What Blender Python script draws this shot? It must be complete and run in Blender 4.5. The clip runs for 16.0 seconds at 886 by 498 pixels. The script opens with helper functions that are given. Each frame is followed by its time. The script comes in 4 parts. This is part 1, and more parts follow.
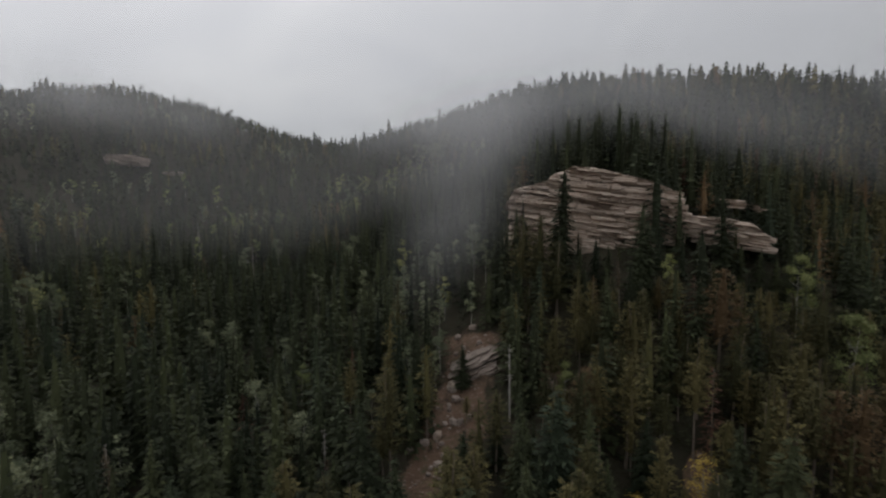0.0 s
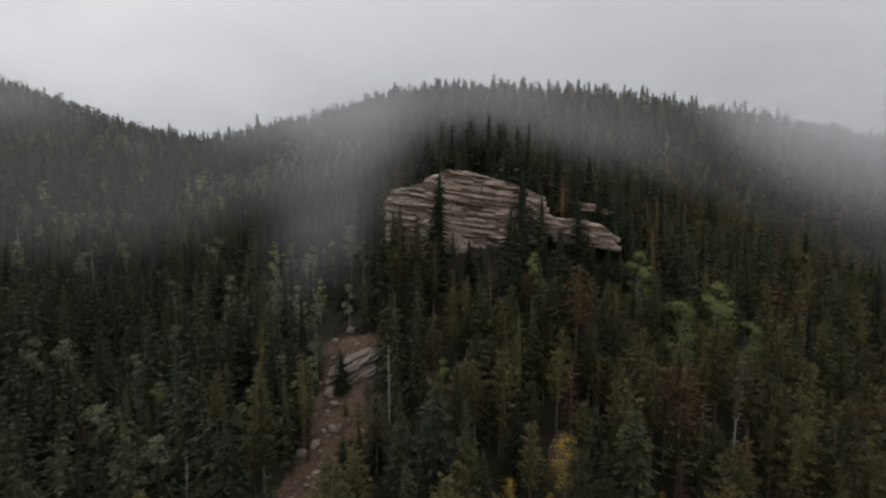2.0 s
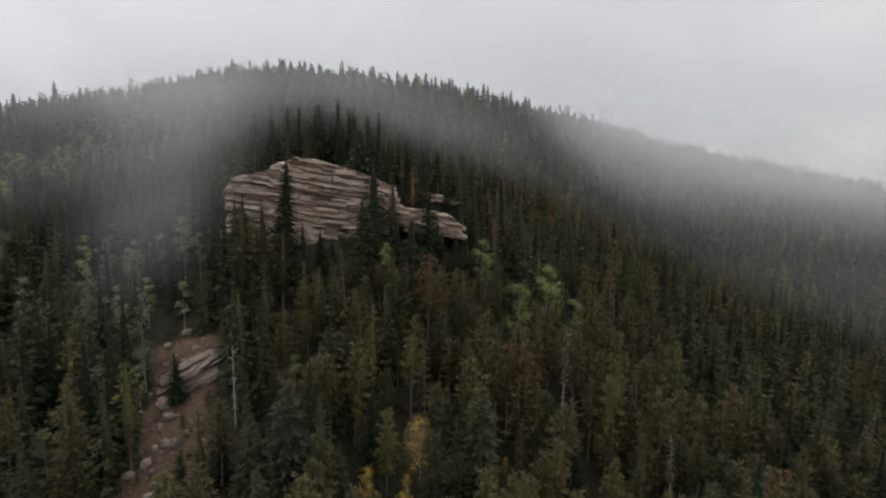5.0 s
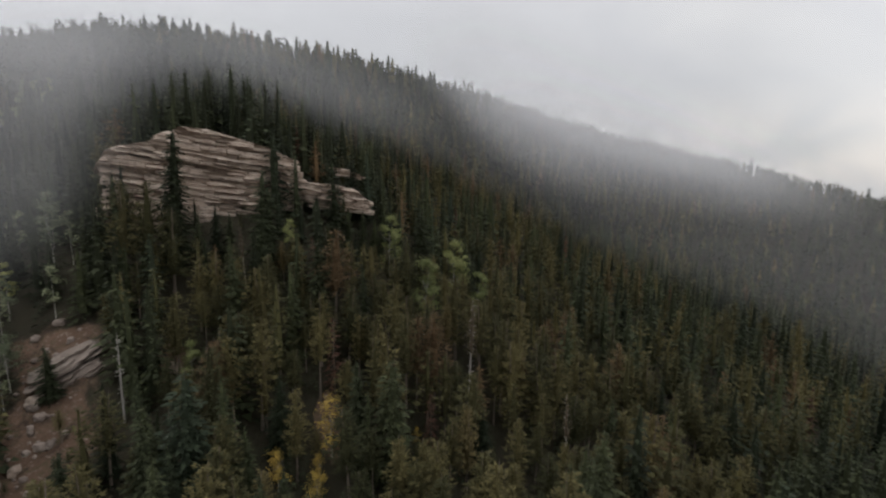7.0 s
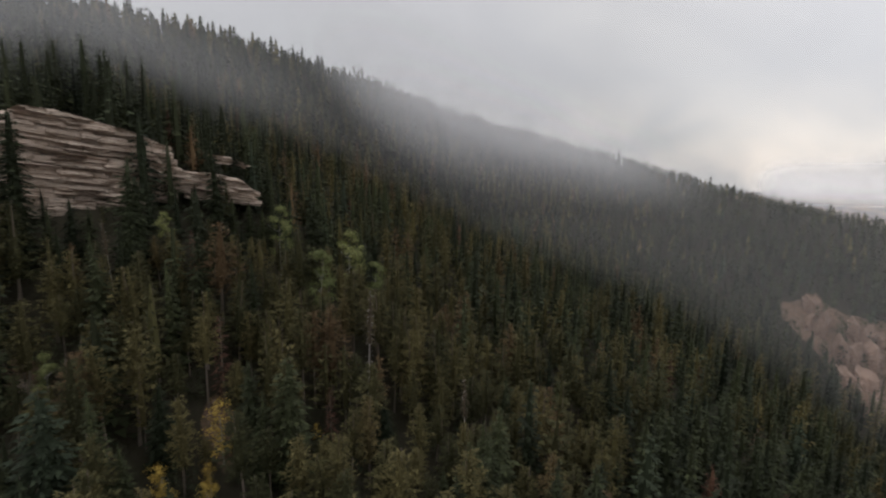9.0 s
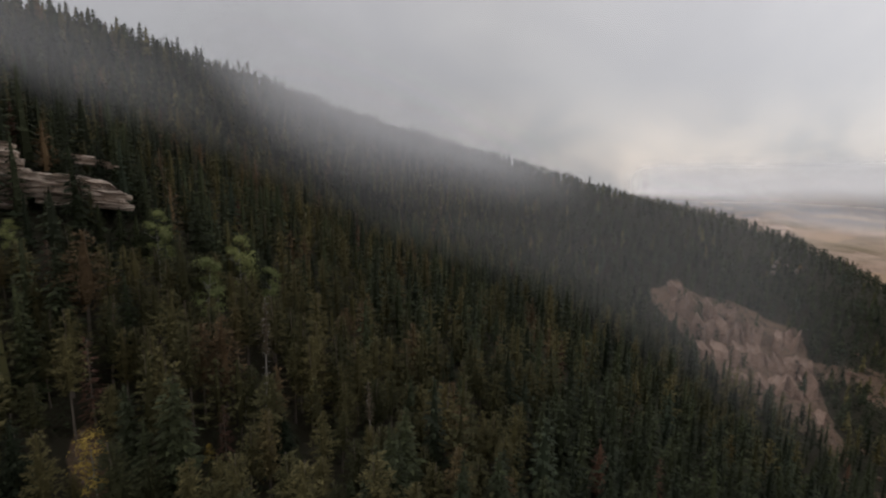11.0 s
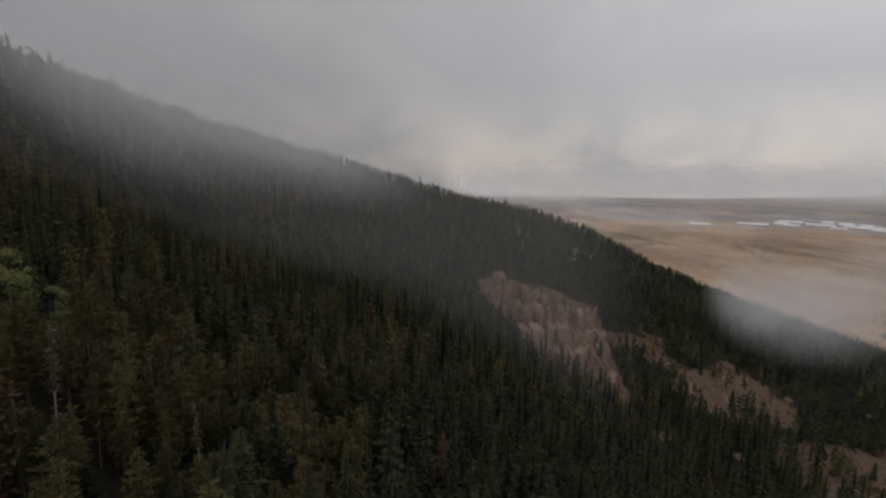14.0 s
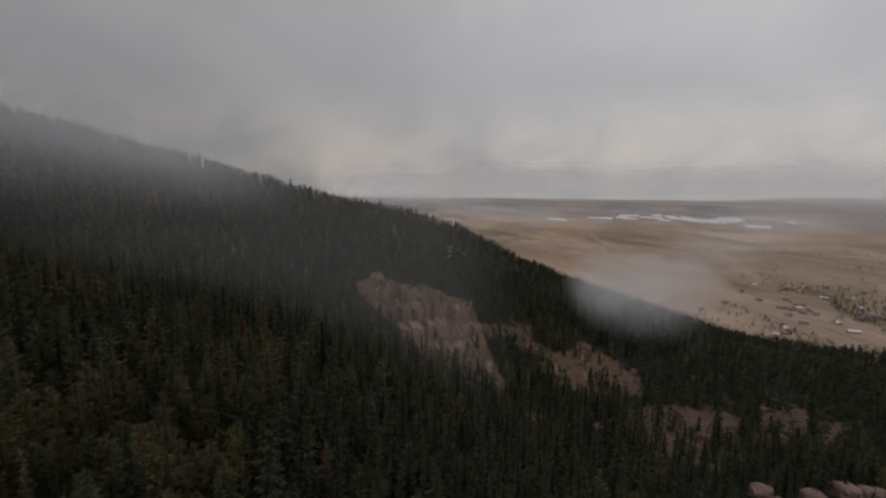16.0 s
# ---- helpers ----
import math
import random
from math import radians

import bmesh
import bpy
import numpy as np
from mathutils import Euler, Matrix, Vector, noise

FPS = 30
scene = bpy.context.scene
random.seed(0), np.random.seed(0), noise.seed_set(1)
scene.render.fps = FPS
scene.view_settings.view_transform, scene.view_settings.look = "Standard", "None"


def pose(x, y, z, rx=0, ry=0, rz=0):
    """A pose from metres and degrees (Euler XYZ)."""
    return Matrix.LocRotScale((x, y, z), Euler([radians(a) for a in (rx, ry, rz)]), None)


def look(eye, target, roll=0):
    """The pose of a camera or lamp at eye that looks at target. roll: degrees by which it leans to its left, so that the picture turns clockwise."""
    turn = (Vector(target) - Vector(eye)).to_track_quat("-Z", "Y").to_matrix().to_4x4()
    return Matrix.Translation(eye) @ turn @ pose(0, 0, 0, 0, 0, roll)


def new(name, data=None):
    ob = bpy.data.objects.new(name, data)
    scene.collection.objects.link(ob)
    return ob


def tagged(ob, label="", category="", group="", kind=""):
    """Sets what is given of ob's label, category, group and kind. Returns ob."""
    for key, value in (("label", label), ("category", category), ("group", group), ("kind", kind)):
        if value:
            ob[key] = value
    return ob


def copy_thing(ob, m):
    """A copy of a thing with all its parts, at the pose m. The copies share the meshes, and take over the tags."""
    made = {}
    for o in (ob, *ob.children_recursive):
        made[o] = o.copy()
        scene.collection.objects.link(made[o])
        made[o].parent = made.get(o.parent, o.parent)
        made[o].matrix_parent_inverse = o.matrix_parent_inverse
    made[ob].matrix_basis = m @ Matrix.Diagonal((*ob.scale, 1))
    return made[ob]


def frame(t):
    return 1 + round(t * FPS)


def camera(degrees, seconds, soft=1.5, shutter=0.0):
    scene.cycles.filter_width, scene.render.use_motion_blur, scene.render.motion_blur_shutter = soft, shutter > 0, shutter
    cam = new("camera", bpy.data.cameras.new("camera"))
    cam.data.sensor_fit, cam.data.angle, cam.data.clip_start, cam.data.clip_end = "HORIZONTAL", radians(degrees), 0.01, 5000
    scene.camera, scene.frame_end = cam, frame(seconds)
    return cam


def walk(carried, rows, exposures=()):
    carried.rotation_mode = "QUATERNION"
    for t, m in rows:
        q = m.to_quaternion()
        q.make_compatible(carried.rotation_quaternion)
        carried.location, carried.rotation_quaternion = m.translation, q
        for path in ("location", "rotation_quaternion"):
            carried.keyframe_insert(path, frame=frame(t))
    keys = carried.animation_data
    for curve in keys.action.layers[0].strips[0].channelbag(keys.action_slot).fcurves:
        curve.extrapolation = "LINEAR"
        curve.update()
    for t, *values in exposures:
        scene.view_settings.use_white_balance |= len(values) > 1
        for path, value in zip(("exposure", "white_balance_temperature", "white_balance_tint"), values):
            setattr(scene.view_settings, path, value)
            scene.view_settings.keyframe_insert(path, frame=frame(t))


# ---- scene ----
# ---- the camera: it hangs in one spot high over the slope and turns to the right ----
cam = camera(85.2, 16.0, soft=2.2, shutter=0.5)
EYE = (0.0, 0.0, 250.0)
PATH = [
    (0.0, 0.53, -4.25, 0.61), (0.5, -2.99, -4.21, 0.61), (1.0, -6.66, -4.23, 0.50), (1.5, -10.28, -4.20, 0.38),
    (2.0, -13.98, -4.24, 0.33), (2.5, -17.77, -4.24, 0.33), (3.0, -20.84, -4.23, 0.32), (3.5, -23.40, -4.24, 0.28),
    (4.0, -26.12, -4.45, 0.20), (6.5, -39.44, -7.58, -0.27), (7.0, -42.37, -8.35, -0.29), (7.5, -45.53, -9.35, -0.33),
    (8.0, -48.85, -9.55, -0.43), (8.5, -51.80, -9.59, -0.42), (9.0, -54.85, -9.58, -0.43), (11.5, -69.74, -9.40, -0.50),
    (12.0, -72.62, -9.40, -0.56), (12.5, -75.80, -9.33, -0.60), (13.0, -79.10, -9.28, -0.68), (13.5, -82.70, -9.22, -0.80),
    (14.0, -86.33, -9.18, -0.80), (14.5, -90.07, -9.05, -0.74), (15.0, -93.61, -9.06, -0.72), (15.5, -97.13, -8.97, -0.69),
    (16.0, -101.07, -8.89, -0.69),
]
EXPOSURES = [(0.0, -0.5, 6550, 10), (2.0, -0.36, 6550, 10), (4.0, -0.16, 6600, 10), (7.0, -0.04, 6600, 10), (9.0, -0.22, 6620, 11), (11.5, -0.66, 6660, 12), (13.0, -0.9, 6690, 12), (16.0, -1.27, 6690, 12)]
walk(cam, [(t, pose(*EYE, 90 + p, r, y)) for t, y, p, r in PATH], EXPOSURES)

# ---- light: a closed grey overcast, a weak broad sun behind it ----
world = bpy.data.worlds.new("overcast")
scene.world = world
world.use_nodes = True
wt = world.node_tree
wt.nodes.clear()


def node(tree, kind, **values):
    n = tree.nodes.new(kind)
    for key, value in values.items():
        n.inputs[key.replace("_", " ")].default_value = value
    return n


def ramp(tree, fac, stops):
    n = tree.nodes.new("ShaderNodeValToRGB")
    while len(n.color_ramp.elements) < len(stops):
        n.color_ramp.elements.new(0.5)
    for e, (p, c) in zip(n.color_ramp.elements, stops):
        e.position, e.color = p, (*c, 1)
    tree.links.new(fac, n.inputs[0])
    return n.outputs[0]


def mapping(tree, source, scale, offset=(0, 0, 0)):
    n = tree.nodes.new("ShaderNodeMapping")
    n.inputs["Scale"].default_value, n.inputs["Location"].default_value = scale, offset
    tree.links.new(source, n.inputs[0])
    return n.outputs[0]


def noise_tex(tree, vec, scale, detail=4.0, rough=0.55, distort=0.0):
    n = tree.nodes.new("ShaderNodeTexNoise")
    n.inputs["Scale"].default_value, n.inputs["Detail"].default_value = scale, detail
    n.inputs["Roughness"].default_value, n.inputs["Distortion"].default_value = rough, distort
    tree.links.new(vec, n.inputs["Vector"])
    return n.outputs["Fac"]


def mix(tree, fac, a, b, mode="MIX"):
    n = tree.nodes.new("ShaderNodeMix")
    n.data_type, n.blend_type = "RGBA", mode
    for value, socket in ((fac, n.inputs[0]), (a, n.inputs[6]), (b, n.inputs[7])):
        if isinstance(value, bpy.types.NodeSocket):
            tree.links.new(value, socket)
        else:
            socket.default_value = value if isinstance(value, (int, float)) else (*value, 1)
    return n.outputs[2]


def calc(tree, op, a, b=0.0, clamp=False):
    n = tree.nodes.new("ShaderNodeMath")
    n.operation, n.use_clamp = op, clamp
    for value, socket in zip((a, b), n.inputs):
        if isinstance(value, bpy.types.NodeSocket):
            tree.links.new(value, socket)
        else:
            socket.default_value = value
    return n.outputs[0]


SUN_BEARING, SUN_HEIGHT = -42.0, 44.0
air = wt.nodes.new("ShaderNodeTexSky")
air.sky_type, air.sun_disc = "NISHITA", False
air.sun_elevation, air.sun_rotation = radians(SUN_HEIGHT), radians(SUN_BEARING)
blue = node(wt, "ShaderNodeBackground", Strength=0.012)
wt.links.new(air.outputs[0], blue.inputs[0])
way = wt.nodes.new("ShaderNodeTexCoord").outputs["Generated"]
drift = noise_tex(wt, mapping(wt, way, (1.0, 1.0, 1.7)), 2.1, 5, 0.5, 0.6)
cloud = ramp(wt, drift, [(0.25, (0.50, 0.505, 0.525)), (0.5, (0.56, 0.565, 0.585)), (0.78, (0.66, 0.66, 0.665))])
# lit billows low over the plain
low = wt.nodes.new("ShaderNodeSeparateXYZ")
wt.links.new(way, low.inputs[0])
billow = noise_tex(wt, mapping(wt, way, (1.0, 1.0, 1.5), (4.0, 1.0, 0.3)), 4.2, 5, 0.55, 0.5)
belt = calc(wt, "MULTIPLY", calc(wt, "SUBTRACT", 1.0, calc(wt, "MULTIPLY", calc(wt, "ABSOLUTE", low.outputs[2]), 6.0), True),
            calc(wt, "MULTIPLY", low.outputs[0], 1.0, True))
warm = calc(wt, "MULTIPLY", belt, ramp(wt, billow, [(0.40, (0, 0, 0)), (0.66, (1, 1, 1))]))
cloud = mix(wt, warm, cloud, (0.98, 0.90, 0.83))
# an overcast sky is brightest overhead, and here brighter over the open plain than over the hills
rise = calc(wt, "ADD", 0.82, calc(wt, "MULTIPLY", calc(wt, "MAXIMUM", low.outputs[2], 0.0), 1.15))
east = calc(wt, "SUBTRACT", calc(wt, "SUBTRACT", low.outputs[0], calc(wt, "MULTIPLY", low.outputs[1], 1.5)), 0.5)
east = calc(wt, "MULTIPLY", calc(wt, "MAXIMUM", east, 0.0), 0.56)
# the hidden sun brightens the cloud round it
sunward = wt.nodes.new("ShaderNodeVectorMath")
sunward.operation = "DOT_PRODUCT"
wt.links.new(way, sunward.inputs[0])
sunward.inputs[1].default_value = [math.cos(radians(SUN_HEIGHT)) * math.sin(radians(SUN_BEARING)), math.cos(radians(SUN_HEIGHT)) * math.cos(radians(SUN_BEARING)), math.sin(radians(SUN_HEIGHT))]
glow = calc(wt, "MULTIPLY", calc(wt, "POWER", calc(wt, "MAXIMUM", sunward.outputs["Value"], 0.0), 6.0), 0.55)
east = calc(wt, "ADD", east, glow)
grey = node(wt, "ShaderNodeBackground", Strength=1.0)
wt.links.new(mix(wt, 1.0, cloud, calc(wt, "MULTIPLY", rise, calc(wt, "ADD", 1.0, east)), "MULTIPLY"), grey.inputs[0])
both = wt.nodes.new("ShaderNodeAddShader")
wt.links.new(blue.outputs[0], both.inputs[0])
wt.links.new(grey.outputs[0], both.inputs[1])
wt.links.new(both.outputs[0], wt.nodes.new("ShaderNodeOutputWorld").inputs[0])

sun = new("sun", bpy.data.lights.new("sun", "SUN"))
sun.data.energy, sun.data.angle, sun.data.color = 0.32, radians(25), (1.0, 0.95, 0.88)
sx, sy = math.sin(radians(SUN_BEARING)), math.cos(radians(SUN_BEARING))
sun.matrix_world = look((sx * 300, sy * 300, 300 * math.tan(radians(SUN_HEIGHT)) + 100), (0, 0, 100))


# ---- materials ----
def material(name, rough=0.85):
    m = bpy.data.materials.new(name)
    m.use_nodes = True
    t = m.node_tree
    p = t.nodes["Principled BSDF"]
    p.inputs["Roughness"].default_value = rough
    p.inputs["Specular IOR Level"].default_value = 0.2
    return m, t, p


def place(t):
    """Object coordinates, in metres."""
    return t.nodes.new("ShaderNodeTexCoord").outputs["Object"]


def world_place(t):
    return t.nodes.new("ShaderNodeNewGeometry").outputs["Position"]


def bump(t, p, height, strength, distance):
    n = node(t, "ShaderNodeBump", Strength=strength, Distance=distance)
    t.links.new(height, n.inputs["Height"])
    t.links.new(n.outputs[0], p.inputs["Normal"])


def foliage(name, dark, light, odd=None, see_through=0.15):
    """Needles or leaves: each tree has its own tint, and each spray a lighter or darker one."""
    m, t, p = material(name, 0.75)
    own = calc(t, "FRACT", calc(t, "ADD", t.nodes.new("ShaderNodeObjectInfo").outputs["Random"], tint_of(t)))
    spray = t.nodes.new("ShaderNodeNewGeometry").outputs["Random Per Island"]
    c = mix(t, own, dark, light)
    if odd:
        c = mix(t, ramp(t, own, [(0.90, (0, 0, 0)), (0.97, (1, 1, 1))]), c, odd)
    c = mix(t, 1.0, c, ramp(t, spray, [(0.0, (0.66, 0.66, 0.66)), (0.7, (1.05, 1.05, 1.04)), (1.0, (1.6, 1.58, 1.52))]), "MULTIPLY")
    t.links.new(c, p.inputs["Base Color"])
    if see_through:
        tr = t.nodes.new("ShaderNodeBsdfTranslucent")
        t.links.new(c, tr.inputs[0])
        s = node(t, "ShaderNodeMixShader", Fac=see_through)
        t.links.new(p.outputs[0], s.inputs[1])
        t.links.new(tr.outputs[0], s.inputs[2])
        t.links.new(s.outputs[0], t.nodes["Material Output"].inputs[0])
    return m


def tint_of(t):
    n = t.nodes.new("ShaderNodeAttribute")
    n.attribute_name = "tint"
    return n.outputs["Fac"]


SPRUCE = foliage("spruce_needles", (0.017, 0.023, 0.012), (0.054, 0.062, 0.029), (0.036, 0.048, 0.029))
PINE = foliage("pine_needles", (0.042, 0.044, 0.019), (0.128, 0.109, 0.045), (0.118, 0.078, 0.041))
ASPEN = foliage("aspen_leaves", (0.125, 0.145, 0.092), (0.215, 0.230, 0.140), (0.27, 0.275, 0.10), 0.3)
LIME = foliage("yellow_green_leaves", (0.15, 0.175, 0.075), (0.235, 0.25, 0.10), None, 0.3)
YELLOW = foliage("yellow_leaves", (0.42, 0.28, 0.06), (0.55, 0.41, 0.11), None, 0.3)
RED = foliage("dead_red_needles", (0.095, 0.050, 0.034), (0.13, 0.072, 0.048))
GREY = foliage("dying_needles", (0.12, 0.095, 0.065), (0.15, 0.115, 0.075))


def bark(name, a, b, spots=None):
    m, t, p = material(name, 0.9)
    w = world_place(t)
    c = mix(t, noise_tex(t, mapping(t, w, (1, 1, 0.15)), 9.0, 5), a, b)
    if spots:
        c = mix(t, ramp(t, noise_tex(t, mapping(t, w, (1, 1, 2.5)), 1.6, 3), [(0.60, (0, 0, 0)), (0.66, (1, 1, 1))]), c, spots)
    t.links.new(c, p.inputs["Base Color"])
    bump(t, p, noise_tex(t, mapping(t, w, (1, 1, 0.2)), 14.0, 4), 0.6, 0.03)
    return m


BARK = bark("conifer_bark", (0.10, 0.080, 0.062), (0.20, 0.165, 0.135))
PALE = bark("aspen_bark", (0.26, 0.25, 0.22), (0.40, 0.385, 0.35), (0.06, 0.055, 0.05))
SILVER = bark("weathered_wood", (0.24, 0.22, 0.20), (0.40, 0.37, 0.34))


def rock_material(name, base, light, stain, bed=1.0, streak=1.0):
    """Bedded rock: thin strata, blotches of lichen, dark cracks and pale seams."""
    m, t, p = material(name, 0.9)
    w = world_place(t)
    o = calc(t, "MULTIPLY", t.nodes.new("ShaderNodeObjectInfo").outputs["Random"], 1.0)
    c = mix(t, ramp(t, noise_tex(t, w, 0.22, 5, 0.6), [(0.35, (0, 0, 0)), (0.68, (1, 1, 1))]), base, light)
    beds = noise_tex(t, mapping(t, w, (0.3, 0.3, 1.15 * bed)), 1.5, 6, 0.66, 0.15)
    c = mix(t, calc(t, "MULTIPLY", ramp(t, beds, [(0.33, (1, 1, 1)), (0.45, (0, 0, 0))]), 0.7), c, stain)
    pale = ramp(t, noise_tex(t, mapping(t, w, (0.3, 0.3, 2.2 * bed)), 1.1, 5, 0.65), [(0.58, (0, 0, 0)), (0.70, (1, 1, 1))])
    c = mix(t, calc(t, "MULTIPLY", pale, 0.38 * streak), c, (0.50, 0.45, 0.41))
    c = mix(t, 1.0, c, ramp(t, o, [(0.0, (0.80, 0.78, 0.76)), (1.0, (1.15, 1.12, 1.10))]), "MULTIPLY")
    c = mix(t, ramp(t, noise_tex(t, w, 1.4, 6, 0.7), [(0.30, (1, 1, 1)), (0.42, (0, 0, 0))]), c, (0.085, 0.072, 0.065))
    t.links.new(c, p.inputs["Base Color"])
    bump(t, p, mix(t, 0.5, beds, noise_tex(t, w, 2.2, 8, 0.7)), 1.0, 0.5)
    return m


SANDSTONE = rock_material("bedded_pink_rock", (0.31, 0.25, 0.205), (0.45, 0.38, 0.32), (0.145, 0.115, 0.096))
GREY_ROCK = rock_material("grey_slab_rock", (0.22, 0.18, 0.155), (0.32, 0.275, 0.24), (0.10, 0.08, 0.068))
BROWN_ROCK = rock_material("brown_jointed_rock", (0.185, 0.125, 0.095), (0.26, 0.18, 0.14), (0.11, 0.075, 0.058), 0.25, 0.6)
PINK_ROCK = rock_material("pale_pink_rock", (0.24, 0.165, 0.14), (0.33, 0.24, 0.205), (0.12, 0.085, 0.07), 0.3, 0.7)


def ground_material():
    """Forest floor, bare red soil and scree where 'bare' is high, and dry tan grassland with fields on the plain."""
    m, t, p = material("ground", 0.95)
    w = world_place(t)
    floor = mix(t, noise_tex(t, w, 0.12, 6, 0.6), (0.020, 0.018, 0.012), (0.044, 0.037, 0.024))
    floor = mix(t, ramp(t, noise_tex(t, w, 0.9, 6, 0.7), [(0.5, (0, 0, 0)), (0.75, (1, 1, 1))]), floor, (0.034, 0.038, 0.018))
    soil = mix(t, noise_tex(t, w, 0.25, 6, 0.65), (0.075, 0.045, 0.030), (0.195, 0.128, 0.090))
    soil = mix(t, ramp(t, noise_tex(t, w, 1.3, 5, 0.7), [(0.56, (0, 0, 0)), (0.66, (1, 1, 1))]), soil, (0.25, 0.20, 0.17))
    soil = mix(t, ramp(t, noise_tex(t, w, 0.5, 5, 0.7, 0.5), [(0.50, (0, 0, 0)), (0.68, (1, 1, 1))]), soil, (0.07, 0.062, 0.035))
    soil = mix(t, ramp(t, noise_tex(t, mapping(t, w, (1, 1, 0.4)), 0.22, 6, 0.7, 0.8), [(0.36, (1, 1, 1)), (0.47, (0, 0, 0))]), soil, (0.055, 0.038, 0.028))
    n = t.nodes.new("ShaderNodeAttribute")
    n.attribute_name = "bare"
    edge = calc(t, "ADD", n.outputs["Fac"], calc(t, "MULTIPLY", calc(t, "SUBTRACT", noise_tex(t, w, 0.16, 6, 0.65), 0.5), 0.9))
    c = mix(t, ramp(t, edge, [(0.35, (0, 0, 0)), (0.47, (1, 1, 1))]), floor, soil)
    grass = mix(t, ramp(t, noise_tex(t, w, 0.0022, 5, 0.6), [(0.35, (0, 0, 0)), (0.65, (1, 1, 1))]), (0.31, 0.21, 0.150), (0.50, 0.375, 0.29))
    grass = mix(t, ramp(t, noise_tex(t, mapping(t, w, (0.35, 1.0, 1.0)), 0.006, 6, 0.62, 0.6), [(0.54, (0, 0, 0)), (0.68, (1, 1, 1))]), grass, (0.22, 0.16, 0.105))
    fields = t.nodes.new("ShaderNodeTexVoronoi")
    fields.distance = "CHEBYCHEV"
    fields.inputs["Scale"].default_value = 0.0042
    t.links.new(mapping(t, w, (0.5, 1.0, 1.0)), fields.inputs["Vector"])
    pick = t.nodes.new("ShaderNodeSeparateColor")
    t.links.new(fields.outputs["Color"], pick.inputs[0])
    grass = mix(t, calc(t, "MULTIPLY", ramp(t, pick.outputs[0], [(0.70, (0, 0, 0)), (0.74, (1, 1, 1))]), 0.35), grass, (0.40, 0.26, 0.14))
    grass = mix(t, calc(t, "MULTIPLY", ramp(t, pick.outputs[1], [(0.80, (0, 0, 0)), (0.84, (1, 1, 1))]), 0.35), grass, (0.13, 0.115, 0.055))
    grass = mix(t, ramp(t, noise_tex(t, w, 0.045, 5, 0.7), [(0.62, (0, 0, 0)), (0.70, (1, 1, 1))]), grass, (0.075, 0.065, 0.038))
    grass = mix(t, calc(t, "MULTIPLY", ramp(t, noise_tex(t, mapping(t, w, (0.6, 1.5, 1.0)), 0.016, 7, 0.7, 1.0), [(0.50, (0, 0, 0)), (0.66, (1, 1, 1))]), 0.55), grass, (0.21, 0.165, 0.12))
    n2 = t.nodes.new("ShaderNodeAttribute")
    n2.attribute_name = "open_land"
    c = mix(t, n2.outputs["Fac"], c, grass)
    # distance haze painted into the ground colour: blue-grey streaks far out on the plain
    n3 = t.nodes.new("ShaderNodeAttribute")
    n3.attribute_name = "hazy_far"
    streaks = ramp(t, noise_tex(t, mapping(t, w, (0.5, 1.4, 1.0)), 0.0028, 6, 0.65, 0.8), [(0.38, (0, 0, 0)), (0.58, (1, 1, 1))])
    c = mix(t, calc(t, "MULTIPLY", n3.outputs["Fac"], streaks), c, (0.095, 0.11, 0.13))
    t.links.new(c, p.inputs["Base Color"])
    bump(t, p, noise_tex(t, w, 1.1, 7, 0.7), 0.9, 0.4)
    return m


def plain_material(name, a, b, scale, rough=0.8):
    m, t, p = material(name, rough)
    t.links.new(mix(t, noise_tex(t, place(t), scale, 5), a, b), p.inputs["Base Color"])
    return m


WHITE_WALL = plain_material("white_siding", (0.48, 0.46, 0.44), (0.6, 0.58, 0.56), 0.4)
TAN_WALL = plain_material("tan_siding", (0.36, 0.28, 0.21), (0.44, 0.35, 0.27), 0.4)
METAL_ROOF = plain_material("pale_metal_roof", (0.60, 0.61, 0.62), (0.80, 0.80, 0.80), 0.2, 0.5)
DARK_ROOF = plain_material("brown_shingle_roof", (0.17, 0.145, 0.125), (0.25, 0.215, 0.185), 0.5)
WINDOW_GLASS = plain_material("dark_window_glass", (0.03, 0.035, 0.04), (0.05, 0.055, 0.06), 0.5, 0.1)


